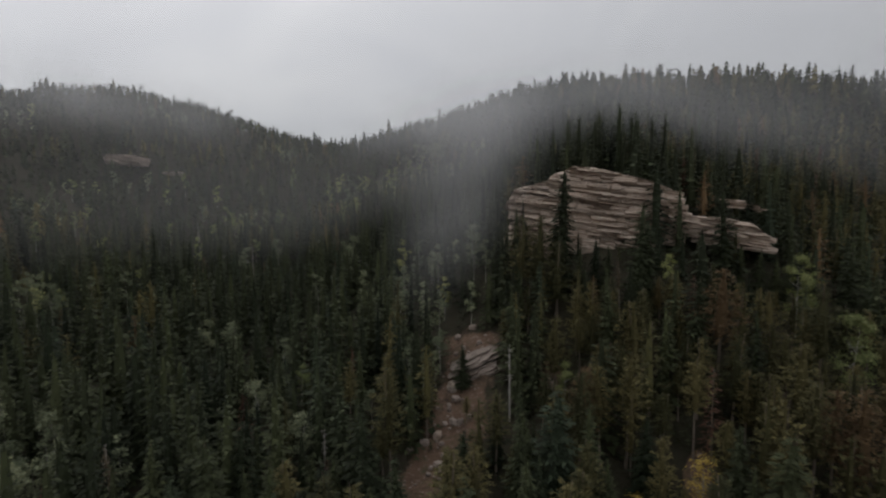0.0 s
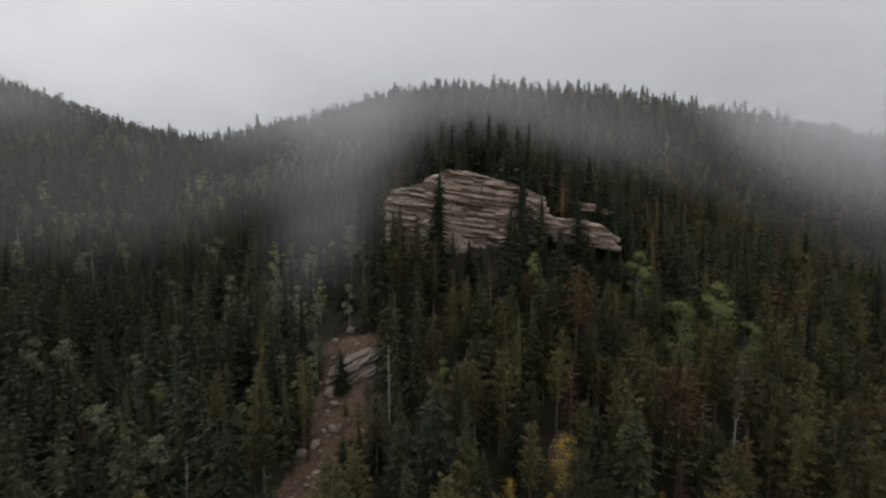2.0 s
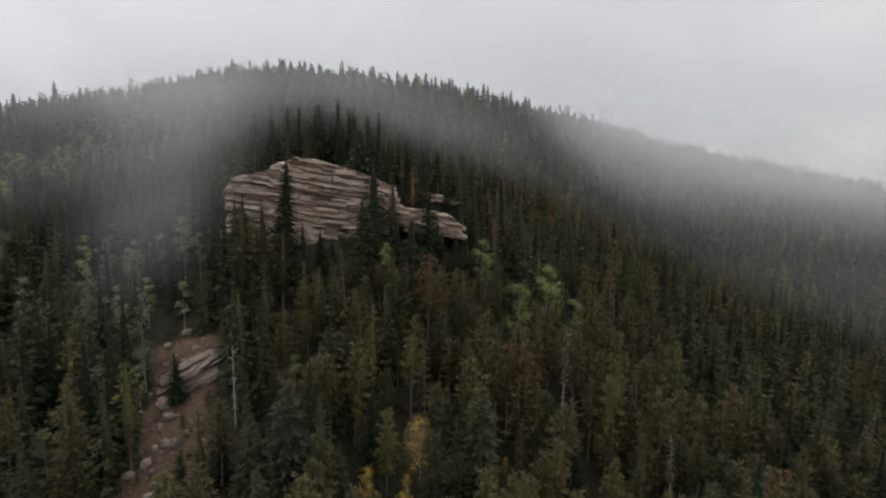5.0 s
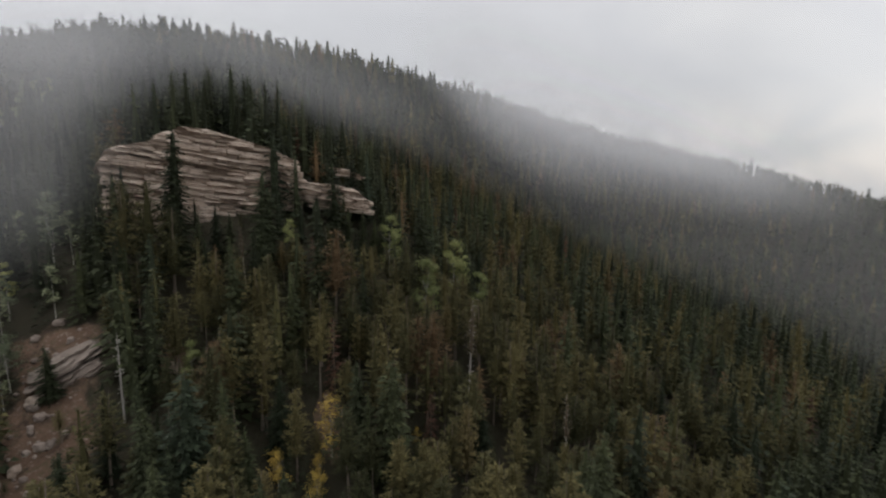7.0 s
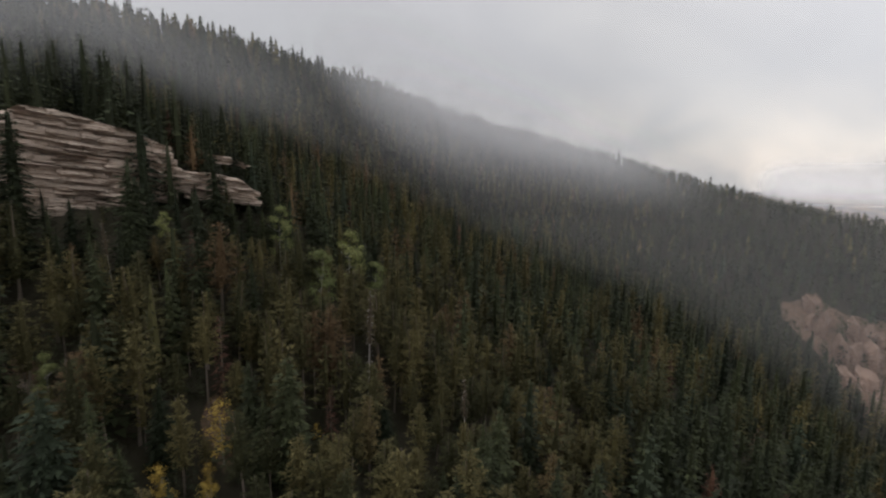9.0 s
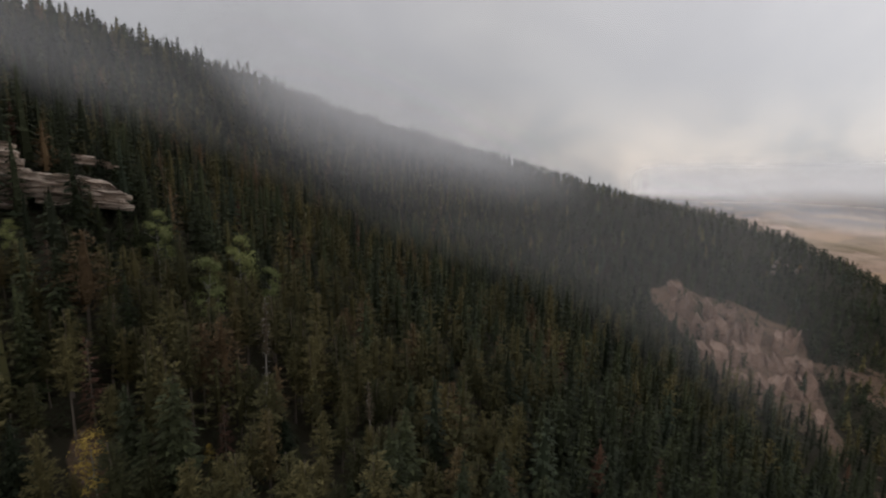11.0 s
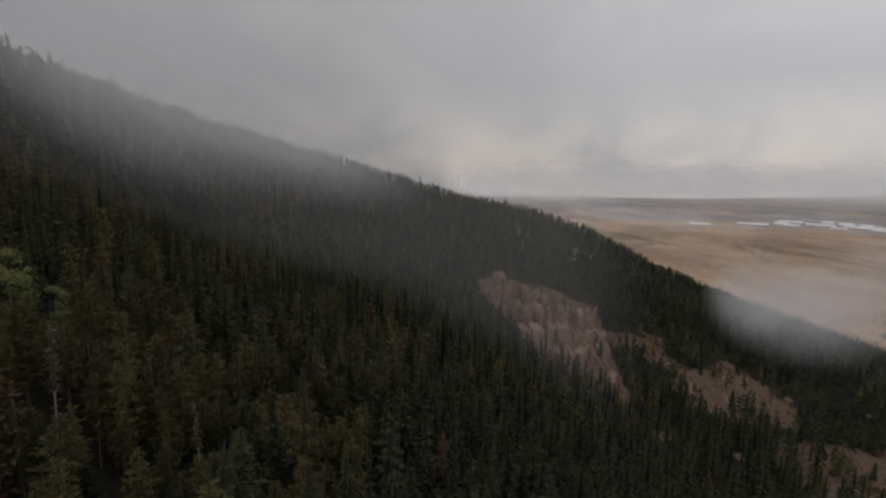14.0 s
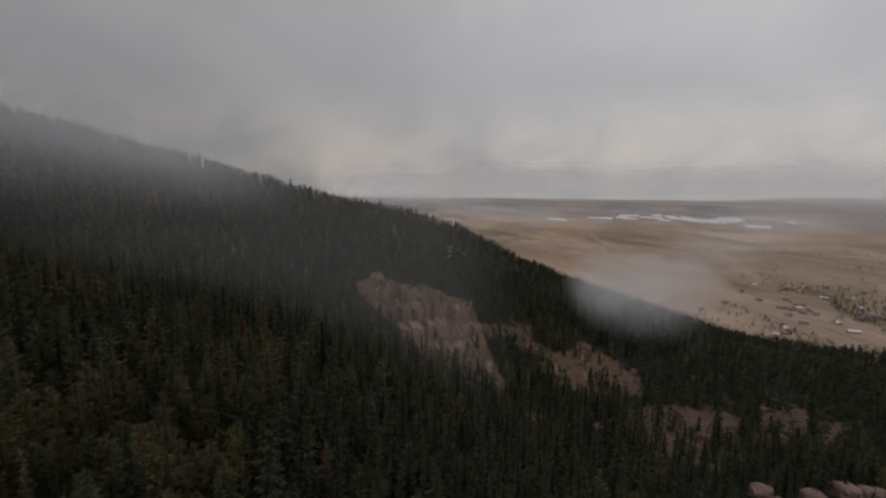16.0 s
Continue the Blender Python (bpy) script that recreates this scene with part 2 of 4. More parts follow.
def mist_material(name, density, patch=0.5, fine=0.016, whole=False, top=0.0, tone=(0.72, 0.72, 0.73)):
    """Thin cloud: lit from both sides by the sky, thick in the middle and torn at its edges."""
    m = bpy.data.materials.new(name)
    m.use_nodes = True
    t = m.node_tree
    t.nodes.clear()
    w = world_place(t)
    torn = noise_tex(t, mapping(t, w, (1, 1, 0.8)), fine, 5, 0.55, 0.5)
    torn = ramp(t, torn, [(max(0.0, 0.5 - patch * 0.5), (0, 0, 0)), (top or 0.5 + patch * 0.42, (1, 1, 1))])
    torn = calc(t, "ADD", 0.015, calc(t, "MULTIPLY", torn, 0.985))
    n = t.nodes.new("ShaderNodeAttribute")
    n.attribute_name = "thick"
    alpha = calc(t, "MULTIPLY", calc(t, "MULTIPLY", n.outputs["Fac"], density), torn if not whole else calc(t, "ADD", 0.6, calc(t, "MULTIPLY", torn, 0.4)), True)
    # droplets scatter the sky's light that falls on them from above, on whichever side of the sheet it comes
    d = node(t, "ShaderNodeBsdfDiffuse", Color=(*tone, 1))
    b = node(t, "ShaderNodeBsdfTranslucent", Color=(*tone, 1))
    up, down = t.nodes.new("ShaderNodeCombineXYZ"), t.nodes.new("ShaderNodeCombineXYZ")
    up.inputs[2].default_value, down.inputs[2].default_value = 1.0, -1.0
    t.links.new(up.outputs[0], d.inputs["Normal"])
    t.links.new(down.outputs[0], b.inputs["Normal"])
    lit = t.nodes.new("ShaderNodeAddShader")
    clear = t.nodes.new("ShaderNodeBsdfTransparent")
    out = t.nodes.new("ShaderNodeMixShader")
    t.links.new(d.outputs[0], lit.inputs[0])
    t.links.new(b.outputs[0], lit.inputs[1])
    t.links.new(alpha, out.inputs[0])
    t.links.new(clear.outputs[0], out.inputs[1])
    t.links.new(lit.outputs[0], out.inputs[2])
    t.links.new(out.outputs[0], t.nodes.new("ShaderNodeOutputMaterial").inputs[0])
    return m


# ---- the lie of the land: spot heights round the camera, bearing clockwise from north, distance, height ----
SPOTS = [
    # the ridge line, from the far western hill over the saddle and the main summit down to the eastern spur
    (-60, 640, 345), (-43, 650, 360), (-34, 650, 385), (-25, 630, 362), (-17, 610, 328), (-9, 590, 318),
    (2, 520, 352), (10, 490, 362), (20, 480, 358), (32, 470, 348), (46, 480, 324), (60, 520, 290),
    (75, 570, 256), (88, 600, 212), (100, 600, 192), (112, 680, 114), (122, 720, 74), (131, 720, 43),
    # the far side of the ridge
    (-40, 900, 330), (-9, 850, 270), (20, 760, 290), (50, 760, 225), (80, 850, 140), (105, 950, 60), (125, 1000, 8),
]
SLOPE = [
    (-43, 80, 199), (-43, 200, 213), (-43, 400, 268), (-22, 90, 196), (-22, 250, 222), (-22, 430, 280),
    (-8, 90, 192), (-8, 180, 216), (-8, 340, 252), (4, 75, 192), (4, 130, 220), (10, 300, 294),
    (18, 75, 193), (20, 136, 238), (32, 75, 193), (34, 150, 234), (34, 300, 278), (50, 80, 188), (50, 200, 212), (52, 340, 242),
    (70, 80, 183), (72, 210, 186), (72, 380, 206), (90, 90, 176), (90, 200, 166), (91, 355, 166),
]
FOOT = [
    (104, 110, 164), (104, 230, 124), (104, 320, 130), (104, 390, 150), (118, 150, 140), (119, 260, 116), (118, 400, 112),
    (132, 140, 140), (132, 300, 104), (138, 480, 96), (150, 500, 117), (150, 150, 130), (145, 800, 2), (165, 800, 0),
    (180, 150, 140), (180, 500, 60), (230, 150, 175), (230, 500, 190), (280, 150, 195), (290, 450, 270), (0, 0, 176),
]


def bearing(a, d):
    """The place d metres from the camera's spot at a bearing of a degrees."""
    return d * np.sin(np.radians(a)), d * np.cos(np.radians(a))


KNOT = np.array([(*bearing(a, d), z) for a, d, z in SPOTS + SLOPE + FOOT])


def kernel(x, y):
    return np.sqrt((x[:, None] - KNOT[None, :, 0]) ** 2 + (y[:, None] - KNOT[None, :, 1]) ** 2 + 70.0 ** 2)


WEIGHT = np.linalg.solve(kernel(KNOT[:, 0], KNOT[:, 1]) - 10.0 * np.eye(len(KNOT)), KNOT[:, 2] - 150.0)


def waves(x, y, seed):
    """Uneven swells of several sizes, from -1 to 1 or so."""
    rng = np.random.RandomState(seed)
    out = np.zeros_like(x)
    for k in range(9):
        a, p, s = rng.uniform(0, math.tau), rng.uniform(0, math.tau), rng.uniform(0.6, 1.7)
        out += np.sin((x * math.cos(a) + y * math.sin(a)) * s + p + 1.3 * np.sin((x * math.sin(a) - y * math.cos(a)) * s * 0.6 + p * 2))
    return out / 4.5


def land(x, y):
    """The height of the ground at plan places x, y (arrays)."""
    x, y = np.atleast_1d(np.asarray(x, float)), np.atleast_1d(np.asarray(y, float))
    z = kernel(x, y) @ WEIGHT + 150.0
    r = np.hypot(x, y)
    z = z + (1.6 * waves(x / 22, y / 22, 3) + 0.5 * waves(x / 7, y / 7, 4)) * np.clip((r - 30) / 60, 0, 1) * np.clip(z / 40, 0, 1)
    # the knoll behind the large outcrop
    kx, ky = bearing(18, 172)
    z = z + 15.0 * np.exp(-((x - kx) ** 2 + (y - ky) ** 2) / (2 * 24.0 ** 2))
    out = np.clip((r - 1000) / 500, 0, 1)
    z = z * (1 - out * out * (3 - 2 * out))
    soft = 6.0
    far = np.clip((r - 5700) / 700, 0, 1)
    return soft * np.log1p(np.exp(np.clip(z / soft, -30, 30))) + np.where(z / soft > 30, z - 30 * soft, 0) + 1.5 * waves(x / 260, y / 260, 7) * np.clip((r - 900) / 600, 0, 1) + far * far * (3 - 2 * far) * (42 + 22 * waves(x / 420, y / 420, 9))


# ---- meshes from arrays ----
def mesh_of(name, verts, tris, mats, index=None, smooth=False, **floats):
    me = bpy.data.meshes.new(name)
    verts, tris = np.asarray(verts, np.float32), np.asarray(tris, np.int32)
    me.vertices.add(len(verts))
    me.vertices.foreach_set("co", verts.ravel())
    me.loops.add(tris.size)
    me.loops.foreach_set("vertex_index", tris.ravel())
    me.polygons.add(len(tris))
    k = tris.shape[1]
    me.polygons.foreach_set("loop_start", np.arange(0, tris.size, k, dtype=np.int32))
    me.polygons.foreach_set("loop_total", np.full(len(tris), k, np.int32))
    for m in mats:
        me.materials.append(m)
    if index is not None:
        me.polygons.foreach_set("material_index", np.asarray(index, np.int32))
    me.polygons.foreach_set("use_smooth", np.full(len(tris), smooth))
    for key, value in floats.items():
        me.attributes.new(key, "FLOAT", "POINT").data.foreach_set("value", np.asarray(value, np.float32))
    me.update(calc_edges=True)
    return me


def part(name, me, parent, label=""):
    ob = new(name, me)
    ob.parent = parent
    return tagged(ob, label)


# ---- the ground: one sheet from the valley below the camera to the horizon ----
def bare_at(x, y):
    """1 where the slope is bare of trees: the gully under the outcrops and the scars on the eastern slope."""
    out = np.zeros_like(x)
    for a, d, wide, deep, turn in CLEARINGS:
        cx, cy = bearing(a, d)
        tx, ty = bearing(a + 90 + turn, 1.0)
        u, v = (x - cx) * tx + (y - cy) * ty, -(x - cx) * ty + (y - cy) * tx
        out = np.maximum(out, np.clip(1.35 - np.sqrt((u / wide) ** 2 + (v / deep) ** 2), 0, 1))
    a, r = np.degrees(np.arctan2(x, y)), np.hypot(x, y)
    east = np.where((a > 88) & (r > 180) & (r < 520))[0]
    if east.size:
        e = np.degrees(np.arctan2(land(x[east], y[east]) - EYE[2], r[east]))
        for top, low, much in SCARS:
            ts, ls = np.array(top), np.array(low)
            a0, a1 = max(ts[0, 0], ls[0, 0]), min(ts[-1, 0], ls[-1, 0])
            up, down = np.interp(a[east], ts[:, 0], ts[:, 1]) - e, e - np.interp(a[east], ls[:, 0], ls[:, 1])
            inside = np.minimum(np.minimum(up, down), np.minimum(a[east] - a0, a1 - a[east]))
            out[east] = np.maximum(out[east], much * np.clip(0.6 + 0.8 * inside, 0, 1))
    return np.clip(out + np.minimum(1.0, 1.6 * out) * (0.30 * waves(x / 8, y / 8, 61) + 0.15 * waves(x / 3, y / 3, 62)), 0, 1)


# bare scars of the eastern slope: their upper and lower edges as bearing and angle of view, and how bare they are
CLIFF_TOP = [(91.3, -13.0), (93.3, -11.7), (95.5, -13.1), (99.2, -13.6), (101.7, -14.7), (104.6, -15.1), (105.3, -16.6), (106.8, -20.5), (109.2, -24.3)]
CLIFF_LOW = [(91.3, -14.0), (94.4, -17.2), (96.6, -20.3), (100.9, -22.8), (105.9, -23.8), (109.2, -25.4)]
BLUFF_TOP = [(113.2, -21.4), (115.5, -20.2), (118.5, -18.8), (121.0, -20.0), (124.9, -22.1)]
BLUFF_LOW = [(113.2, -23.2), (118.0, -24.6), (124.9, -23.8)]
BENCH_TOP = [(123.5, -25.2), (126.0, -24.4), (131.5, -23.0), (135.0, -24.0)]
BENCH_LOW = [(123.5, -27.6), (130.0, -29.5), (135.0, -29.0)]
SCARS = [
    (CLIFF_TOP, CLIFF_LOW, 1.0), (BLUFF_TOP, BLUFF_LOW, 0.7), (BENCH_TOP, BENCH_LOW, 0.58),
    ([(105.8, -17.6), (112.6, -17.1)], [(105.8, -19.2), (112.6, -18.9)], 0.64), ([(110.2, -18.2), (115.2, -20.6)], [(110.2, -20.0), (115.2, -22.2)], 0.6),
    ([(136.5, -21.0), (140.5, -20.2)], [(136.5, -26.0), (140.5, -25.2)], 0.52), ([(141.0, -22.4), (144.0, -21.6)], [(141.0, -25.0), (144.0, -24.4)], 0.5),
]
# bearing, distance, half width, half depth, turn
CLEARINGS = [
    (2.2, 121, 9, 11, 0), (0.8, 104, 10, 14, 0), (-2.4, 88, 9, 12, 10), (12, 108, 3, 5, 0), (28.5, 90, 3, 8, 0),
    (113, 255, 6, 5, 0), (119, 215, 5, 5, 0), (139, 210, 14, 8, 0),
]
GROUND = ground_material()
ANGLES = np.concatenate([np.arange(-52, 152, 0.5), np.arange(152, 308, 3.0)])
RINGS = np.concatenate([np.arange(0.5, 60, 6), np.arange(60, 420, 3.6), np.arange(420, 900, 8.0), np.geomspace(900, 9000, 70)])
ga, gr = np.meshgrid(ANGLES, RINGS)
gx, gy = bearing(ga.ravel(), gr.ravel())
gz = land(gx, gy)
bare = bare_at(gx, gy)
gz = gz + bare * np.clip((gr.ravel() - 200) / 60, 0, 1) * (1.2 * np.abs(waves(gx / 3.0, gy / 3.0, 51)) + 1.2 * np.abs(waves(gx / 7, gy / 7, 52)))
na, nr = len(ANGLES), len(RINGS)
i, j = np.meshgrid(np.arange(nr - 1), np.arange(na), indexing="ij")
i, j, j2 = i.ravel(), j.ravel(), ((j + 1) % na).ravel()
quads = np.stack([i * na + j, i * na + j2, (i + 1) * na + j2, (i + 1) * na + j], 1)[:, ::-1]
hub = [0, int(na * 0.3), int(na * 0.7), na - 20]
quads = np.concatenate([quads, np.array([hub])])
rr = np.hypot(gx, gy)
open_land = np.clip((60 - gz) / 30, 0, 1) * np.clip((rr - 600) / 150, 0, 1)
# the painted blue-grey haze sets in from 2700 m outwards
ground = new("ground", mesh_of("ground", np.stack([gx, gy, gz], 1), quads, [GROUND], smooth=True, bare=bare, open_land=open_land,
                               hazy_far=0.85 * np.clip((rr - 2700) / 600, 0, 1)))
tagged(ground, "steep dark forest floor above a tan grassland plain", "ground", kind="structure")


# ---- trees ----
def blade(rng, root, tip, wide, sag):
    """A spray of needles: a flat drooping blade with a hanging keel."""
    root, tip = np.array(root), np.array(tip)
    along = tip - root
    side = np.cross(along, (0, 0, 1.0))
    side /= np.linalg.norm(side) + 1e-6
    mid = root + along * 0.55 + np.array((0, 0, sag))
    v = [root, mid + side * wide, tip, mid - side * wide, mid - np.array((0, 0, wide * 0.9))]
    return v, [(0, 1, 2), (0, 2, 3), (0, 4, 2)]


def collect(pieces):
    verts, tris, n = [], [], 0
    for v, f in pieces:
        verts.extend(v)
        tris.extend([tuple(k + n for k in t) for t in f])
        n += len(v)
    return np.array(verts, float), np.array(tris, int)


def trunk_mesh(rng, height, base, lean=0.0, sides=6, rings=5, top=0.12):
    v, f = [], []
    bend = rng.uniform(-1, 1, 2) * lean
    for k in range(rings + 1):
        s = k / rings
        r = base * (1 - s * (1 - top)) * (1.25 if k == 0 else 1)
        for q in range(sides):
            a = math.tau * q / sides
            v.append((r * math.cos(a) + bend[0] * s * s, r * math.sin(a) + bend[1] * s * s, s * height - (0.8 if k == 0 else 0)))
    for k in range(rings):
        for q in range(sides):
            a, b = k * sides + q, k * sides + (q + 1) % sides
            f += [(a, b, b + sides), (a, b + sides, a + sides)]
    return np.array(v), np.array(f)


def core(rng, rings, sides=7):
    """The dense dark inside of a crown: a ragged closed shape through (height, radius) rings."""
    v, f = [], []
    for z, r in rings:
        for q in range(sides):
            a = math.tau * q / sides
            k = r * rng.uniform(0.5, 1.4)
            v.append((k * math.cos(a), k * math.sin(a), z + rng.uniform(-0.2, 0.2)))
    for k in range(len(rings) - 1):
        for q in range(sides):
            a, b = k * sides + q, k * sides + (q + 1) % sides
            f += [(a, b, b + sides), (a, b + sides, a + sides)]
    return v, f


def joined(a, b):
    return np.concatenate([a[0], np.array(b[0], float)]), np.concatenate([a[1], np.array(b[1], int) + len(a[0])])


def sprays(rng, base, way, length, slim):
    """A slim blade of needles at each place, pointing each its own way."""
    base, way = np.array(base), np.array(way)
    way = way / (np.linalg.norm(way, axis=1, keepdims=True) + 1e-6)
    side = np.cross(way, np.array((0, 0, 1.0)) + rng.normal(0, 0.4, way.shape))
    side /= np.linalg.norm(side, axis=1, keepdims=True) + 1e-6
    l = np.array(length)[:, None] * rng.uniform(0.75, 1.25, (len(base), 1))
    v = np.stack([base - side * l * slim, base + side * l * slim, base + way * l], 1).reshape(-1, 3)
    return v, np.arange(len(v)).reshape(-1, 3)


def spruce_crown(seed, height=20.0, radius=3.0, whorls=30, branches=10, per=8, bare=0.05, sparse=0.0, slim=0.30, fat=1.0, taper=None):
    """Whorls of drooping boughs, each set with small sprays to both sides, ragged in outline."""
    rng = np.random.RandomState(seed)
    base, way, length = [], [], []
    gap = rng.uniform(0.75, 1.2, 5)
    taper = taper or rng.uniform(0.50, 0.74)
    for k in range(whorls):
        s = bare + (0.975 - bare) * (k / (whorls - 1)) ** 0.92
        reach = radius * ((1 - s) ** taper * 0.96 + 0.035) * rng.uniform(0.80, 1.12)
        for b in range(branches if s < 0.85 else 5):
            if rng.rand() < sparse + 0.06:
                continue
            a = math.tau * (b + rng.uniform(-0.4, 0.4)) / branches + k * 1.9
            r = reach * rng.uniform(0.62, 1.2) * gap[int(a / math.tau * 5) % 5]
            z = s * height + rng.uniform(-0.35, 0.35)
            drop = r * rng.uniform(0.2, 0.55) * (1.2 - s)
            many = max(2, int(round(per * min(1.0, 0.35 + 0.65 * r / radius))))
            for w in range(many):
                q = 0.28 + 0.66 * (w + rng.uniform(0, 0.9)) / many
                turn = a + (0.0 if w == many - 1 else (-1, 1)[w % 2] * rng.uniform(0.3, 1.0))
                base.append((q * r * math.cos(a), q * r * math.sin(a), z - drop * q ** 1.4 + 0.1))
                way.append((math.cos(turn), math.sin(turn), rng.uniform(-0.6, -0.1)))
                length.append((r * (0.40 - 0.20 * q) + 0.20) * fat)
    made = sprays(rng, base, way, length, slim)
    if sparse == 0:
        made = joined(made, core(rng, [(height * s, radius * 0.30 * ((1 - s) ** taper) + 0.02) for s in (bare + 0.02, 0.3, 0.6, 0.93)], 5))
    tip = [(0, 0, height * 0.92)] * 3
    return joined(made, sprays(rng, tip, [(0.04, 0, 1), (-0.03, 0.05, 1), (0.2, -0.3, 0.8)], [height * 0.085, height * 0.08, height * 0.03], 0.13))


def scraps(rng, clumps, leaf, axis=None):
    """Clumps of needles or leaves: small scraps that face outwards and up from the stem."""
    verts, tris = [], []
    n = 0
    for centre, size, count, flat in clumps:
        c = np.array(centre)
        off = rng.normal(0, 1, (count, 3)) * (0.42, 0.42, 0.42 * flat) * size
        p = off + c
        out = off / size + np.array((c[0], c[1], 0)) * 0.35 + (0, 0, 0.55) + rng.normal(0, 0.38, (count, 3))
        out /= np.linalg.norm(out, axis=1, keepdims=True) + 1e-6
        d1 = np.cross(out, rng.normal(0, 1, (count, 3)))
        d1 /= np.linalg.norm(d1, axis=1, keepdims=True) + 1e-6
        d2 = np.cross(out, d1)
        l = leaf * rng.uniform(0.6, 1.3, (count, 1))
        v = np.stack([p - d1 * l, p + d2 * l * 0.9, p + d1 * l], 1).reshape(-1, 3)
        verts.append(v)
        tris.append(np.arange(len(v)).reshape(-1, 3) + n)
        n += len(v)
    return np.concatenate(verts), np.concatenate(tris)


def pine_crown(seed, height=18.0, radius=2.5, whorls=21, branches=8, tips=12, low=0.34, leaf=0.44, slim=0.22):
    """Level and upswept boughs with tufts of needles along their outer halves, full and rounded towards the top."""
    rng = np.random.RandomState(seed)
    base, way, length = [], [], []
    gap = rng.uniform(0.7, 1.2, 5)
    full = rng.uniform(0.55, 0.85)
    for k in range(whorls):
        q = max(0.0, (k + rng.uniform(-0.3, 0.3)) / whorls)
        reach = radius * min(1, 0.45 + q * 2.0) * max(0.02, 1 - q) ** full + 0.15
        for b in range(branches if q < 0.8 else branches - 2):
            if rng.rand() < 0.14:
                continue
            a = math.tau * (b + rng.uniform(-0.45, 0.45)) / branches + k * 2.1
            r = reach * rng.uniform(0.55, 1.15) * gap[int(a / math.tau * 5) % 5]
            z = (low + (0.96 - low) * q) * height + rng.uniform(-0.4, 0.4)
            rise = r * rng.uniform(-0.25, 0.25)
            many = max(3, int(tips * (0.5 + 0.5 * r / radius)))
            for w in range(many):
                p = rng.uniform(0.35, 1.0)
                out = rng.normal(0, 0.6, 3)
                base.append((p * r * math.cos(a) + 0.12 * r * out[1], p * r * math.sin(a) + 0.12 * r * out[0], z + rise * p + rng.uniform(-0.2, 0.25)))
                way.append((math.cos(a) + out[0], math.sin(a) + out[1], 0.25 + 0.8 * out[2]))
                length.append(leaf * (0.75 + 0.5 * r / radius))
    made = sprays(rng, base, way, length, slim)
    made = joined(made, core(rng, [(height * (low + (0.97 - low) * q), radius * 0.26 * min(1, 0.5 + 2 * q) * (1 - q) ** full + 0.02) for q in (0.02, 0.3, 0.6, 0.97)], 5))
    return made


def aspen_crown(seed, height=15.0, radius=2.3, clumps=26, count=34, leaf=0.26, low=0.42):
    """Several rounded heads of leaves with gaps between them."""
    rng = np.random.RandomState(seed)
    spots = []
    heads = [(rng.uniform(0, math.tau), q) for q in (0.15, 0.3, 0.42, 0.58, 0.7, 0.85, 1.0)]
    for k in range(clumps):
        a0, q0 = heads[k % len(heads)]
        q = q0 + rng.normal(0, 0.06)
        rad = radius * math.sqrt(max(0.03, 1 - (1.7 * q0 - 0.75) ** 2)) * 0.62
        r = abs(rng.normal(rad, 0.5))
        a = a0 + rng.normal(0, 0.45)
        spots.append(((r * math.cos(a), r * math.sin(a), (low + (1 - low) * min(q, 1.02)) * height), rng.uniform(0.8, 1.5), count, 0.8))
    return scraps(rng, spots, leaf)


def aspen_wood(seed, height, base):
    rng = np.random.RandomState(seed + 50)
    v, f = trunk_mesh(rng, height * 0.92, base, 0.5)
    vs, fs, n = [v], [f], len(v)
    for k in range(7):
        z = height * rng.uniform(0.40, 0.75)
        a, l = rng.uniform(0, math.tau), height * rng.uniform(0.10, 0.2)
        w, g = trunk_mesh(rng, l, base * 0.35, 0.1, 4, 2, 0.3)
        m = Matrix.Translation((0, 0, z)) @ Matrix.Rotation(a, 4, "Z") @ Matrix.Rotation(radians(rng.uniform(30, 60)), 4, "Y")
        w = np.array([m @ Vector(p) for p in w])
        vs.append(w), fs.append(g + n)
        n += len(w)
    return np.concatenate(vs), np.concatenate(fs)


def snag_wood(seed, height, base, stubs=34):
    rng = np.random.RandomState(seed + 90)
    v, f = trunk_mesh(rng, height, base, 0.4, 6, 6, 0.2)
    vs, fs, n = [v], [f], len(v)
    for k in range(stubs):
        z = height * rng.uniform(0.22, 0.97)
        a, l = rng.uniform(0, math.tau), rng.uniform(0.3, 1.5) * (1.2 - z / height)
        w, g = trunk_mesh(rng, l, 0.045, 0.1, 3, 1, 0.4)
        m = Matrix.Translation((0, 0, z)) @ Matrix.Rotation(a, 4, "Z") @ Matrix.Rotation(radians(rng.uniform(70, 110)), 4, "Y")
        w = np.array([m @ Vector(p) for p in w])
        vs.append(w), fs.append(g + n)
        n += len(w)
    return np.concatenate(vs), np.concatenate(fs)


def tree_kind(name, label, category, height, crown, wood, leaf_mat, wood_mat):
    """One tree as a thing: an Empty at its foot, with trunk and crown. It stands at the origin until it is copied."""
    root = tagged(new(name), label, category)
    part("trunk", mesh_of("trunk", *wood, [wood_mat], smooth=True), root)
    if crown is not None:
        part("crown", mesh_of("crown", *crown, [leaf_mat]), root)
    root["h"] = height
    return root


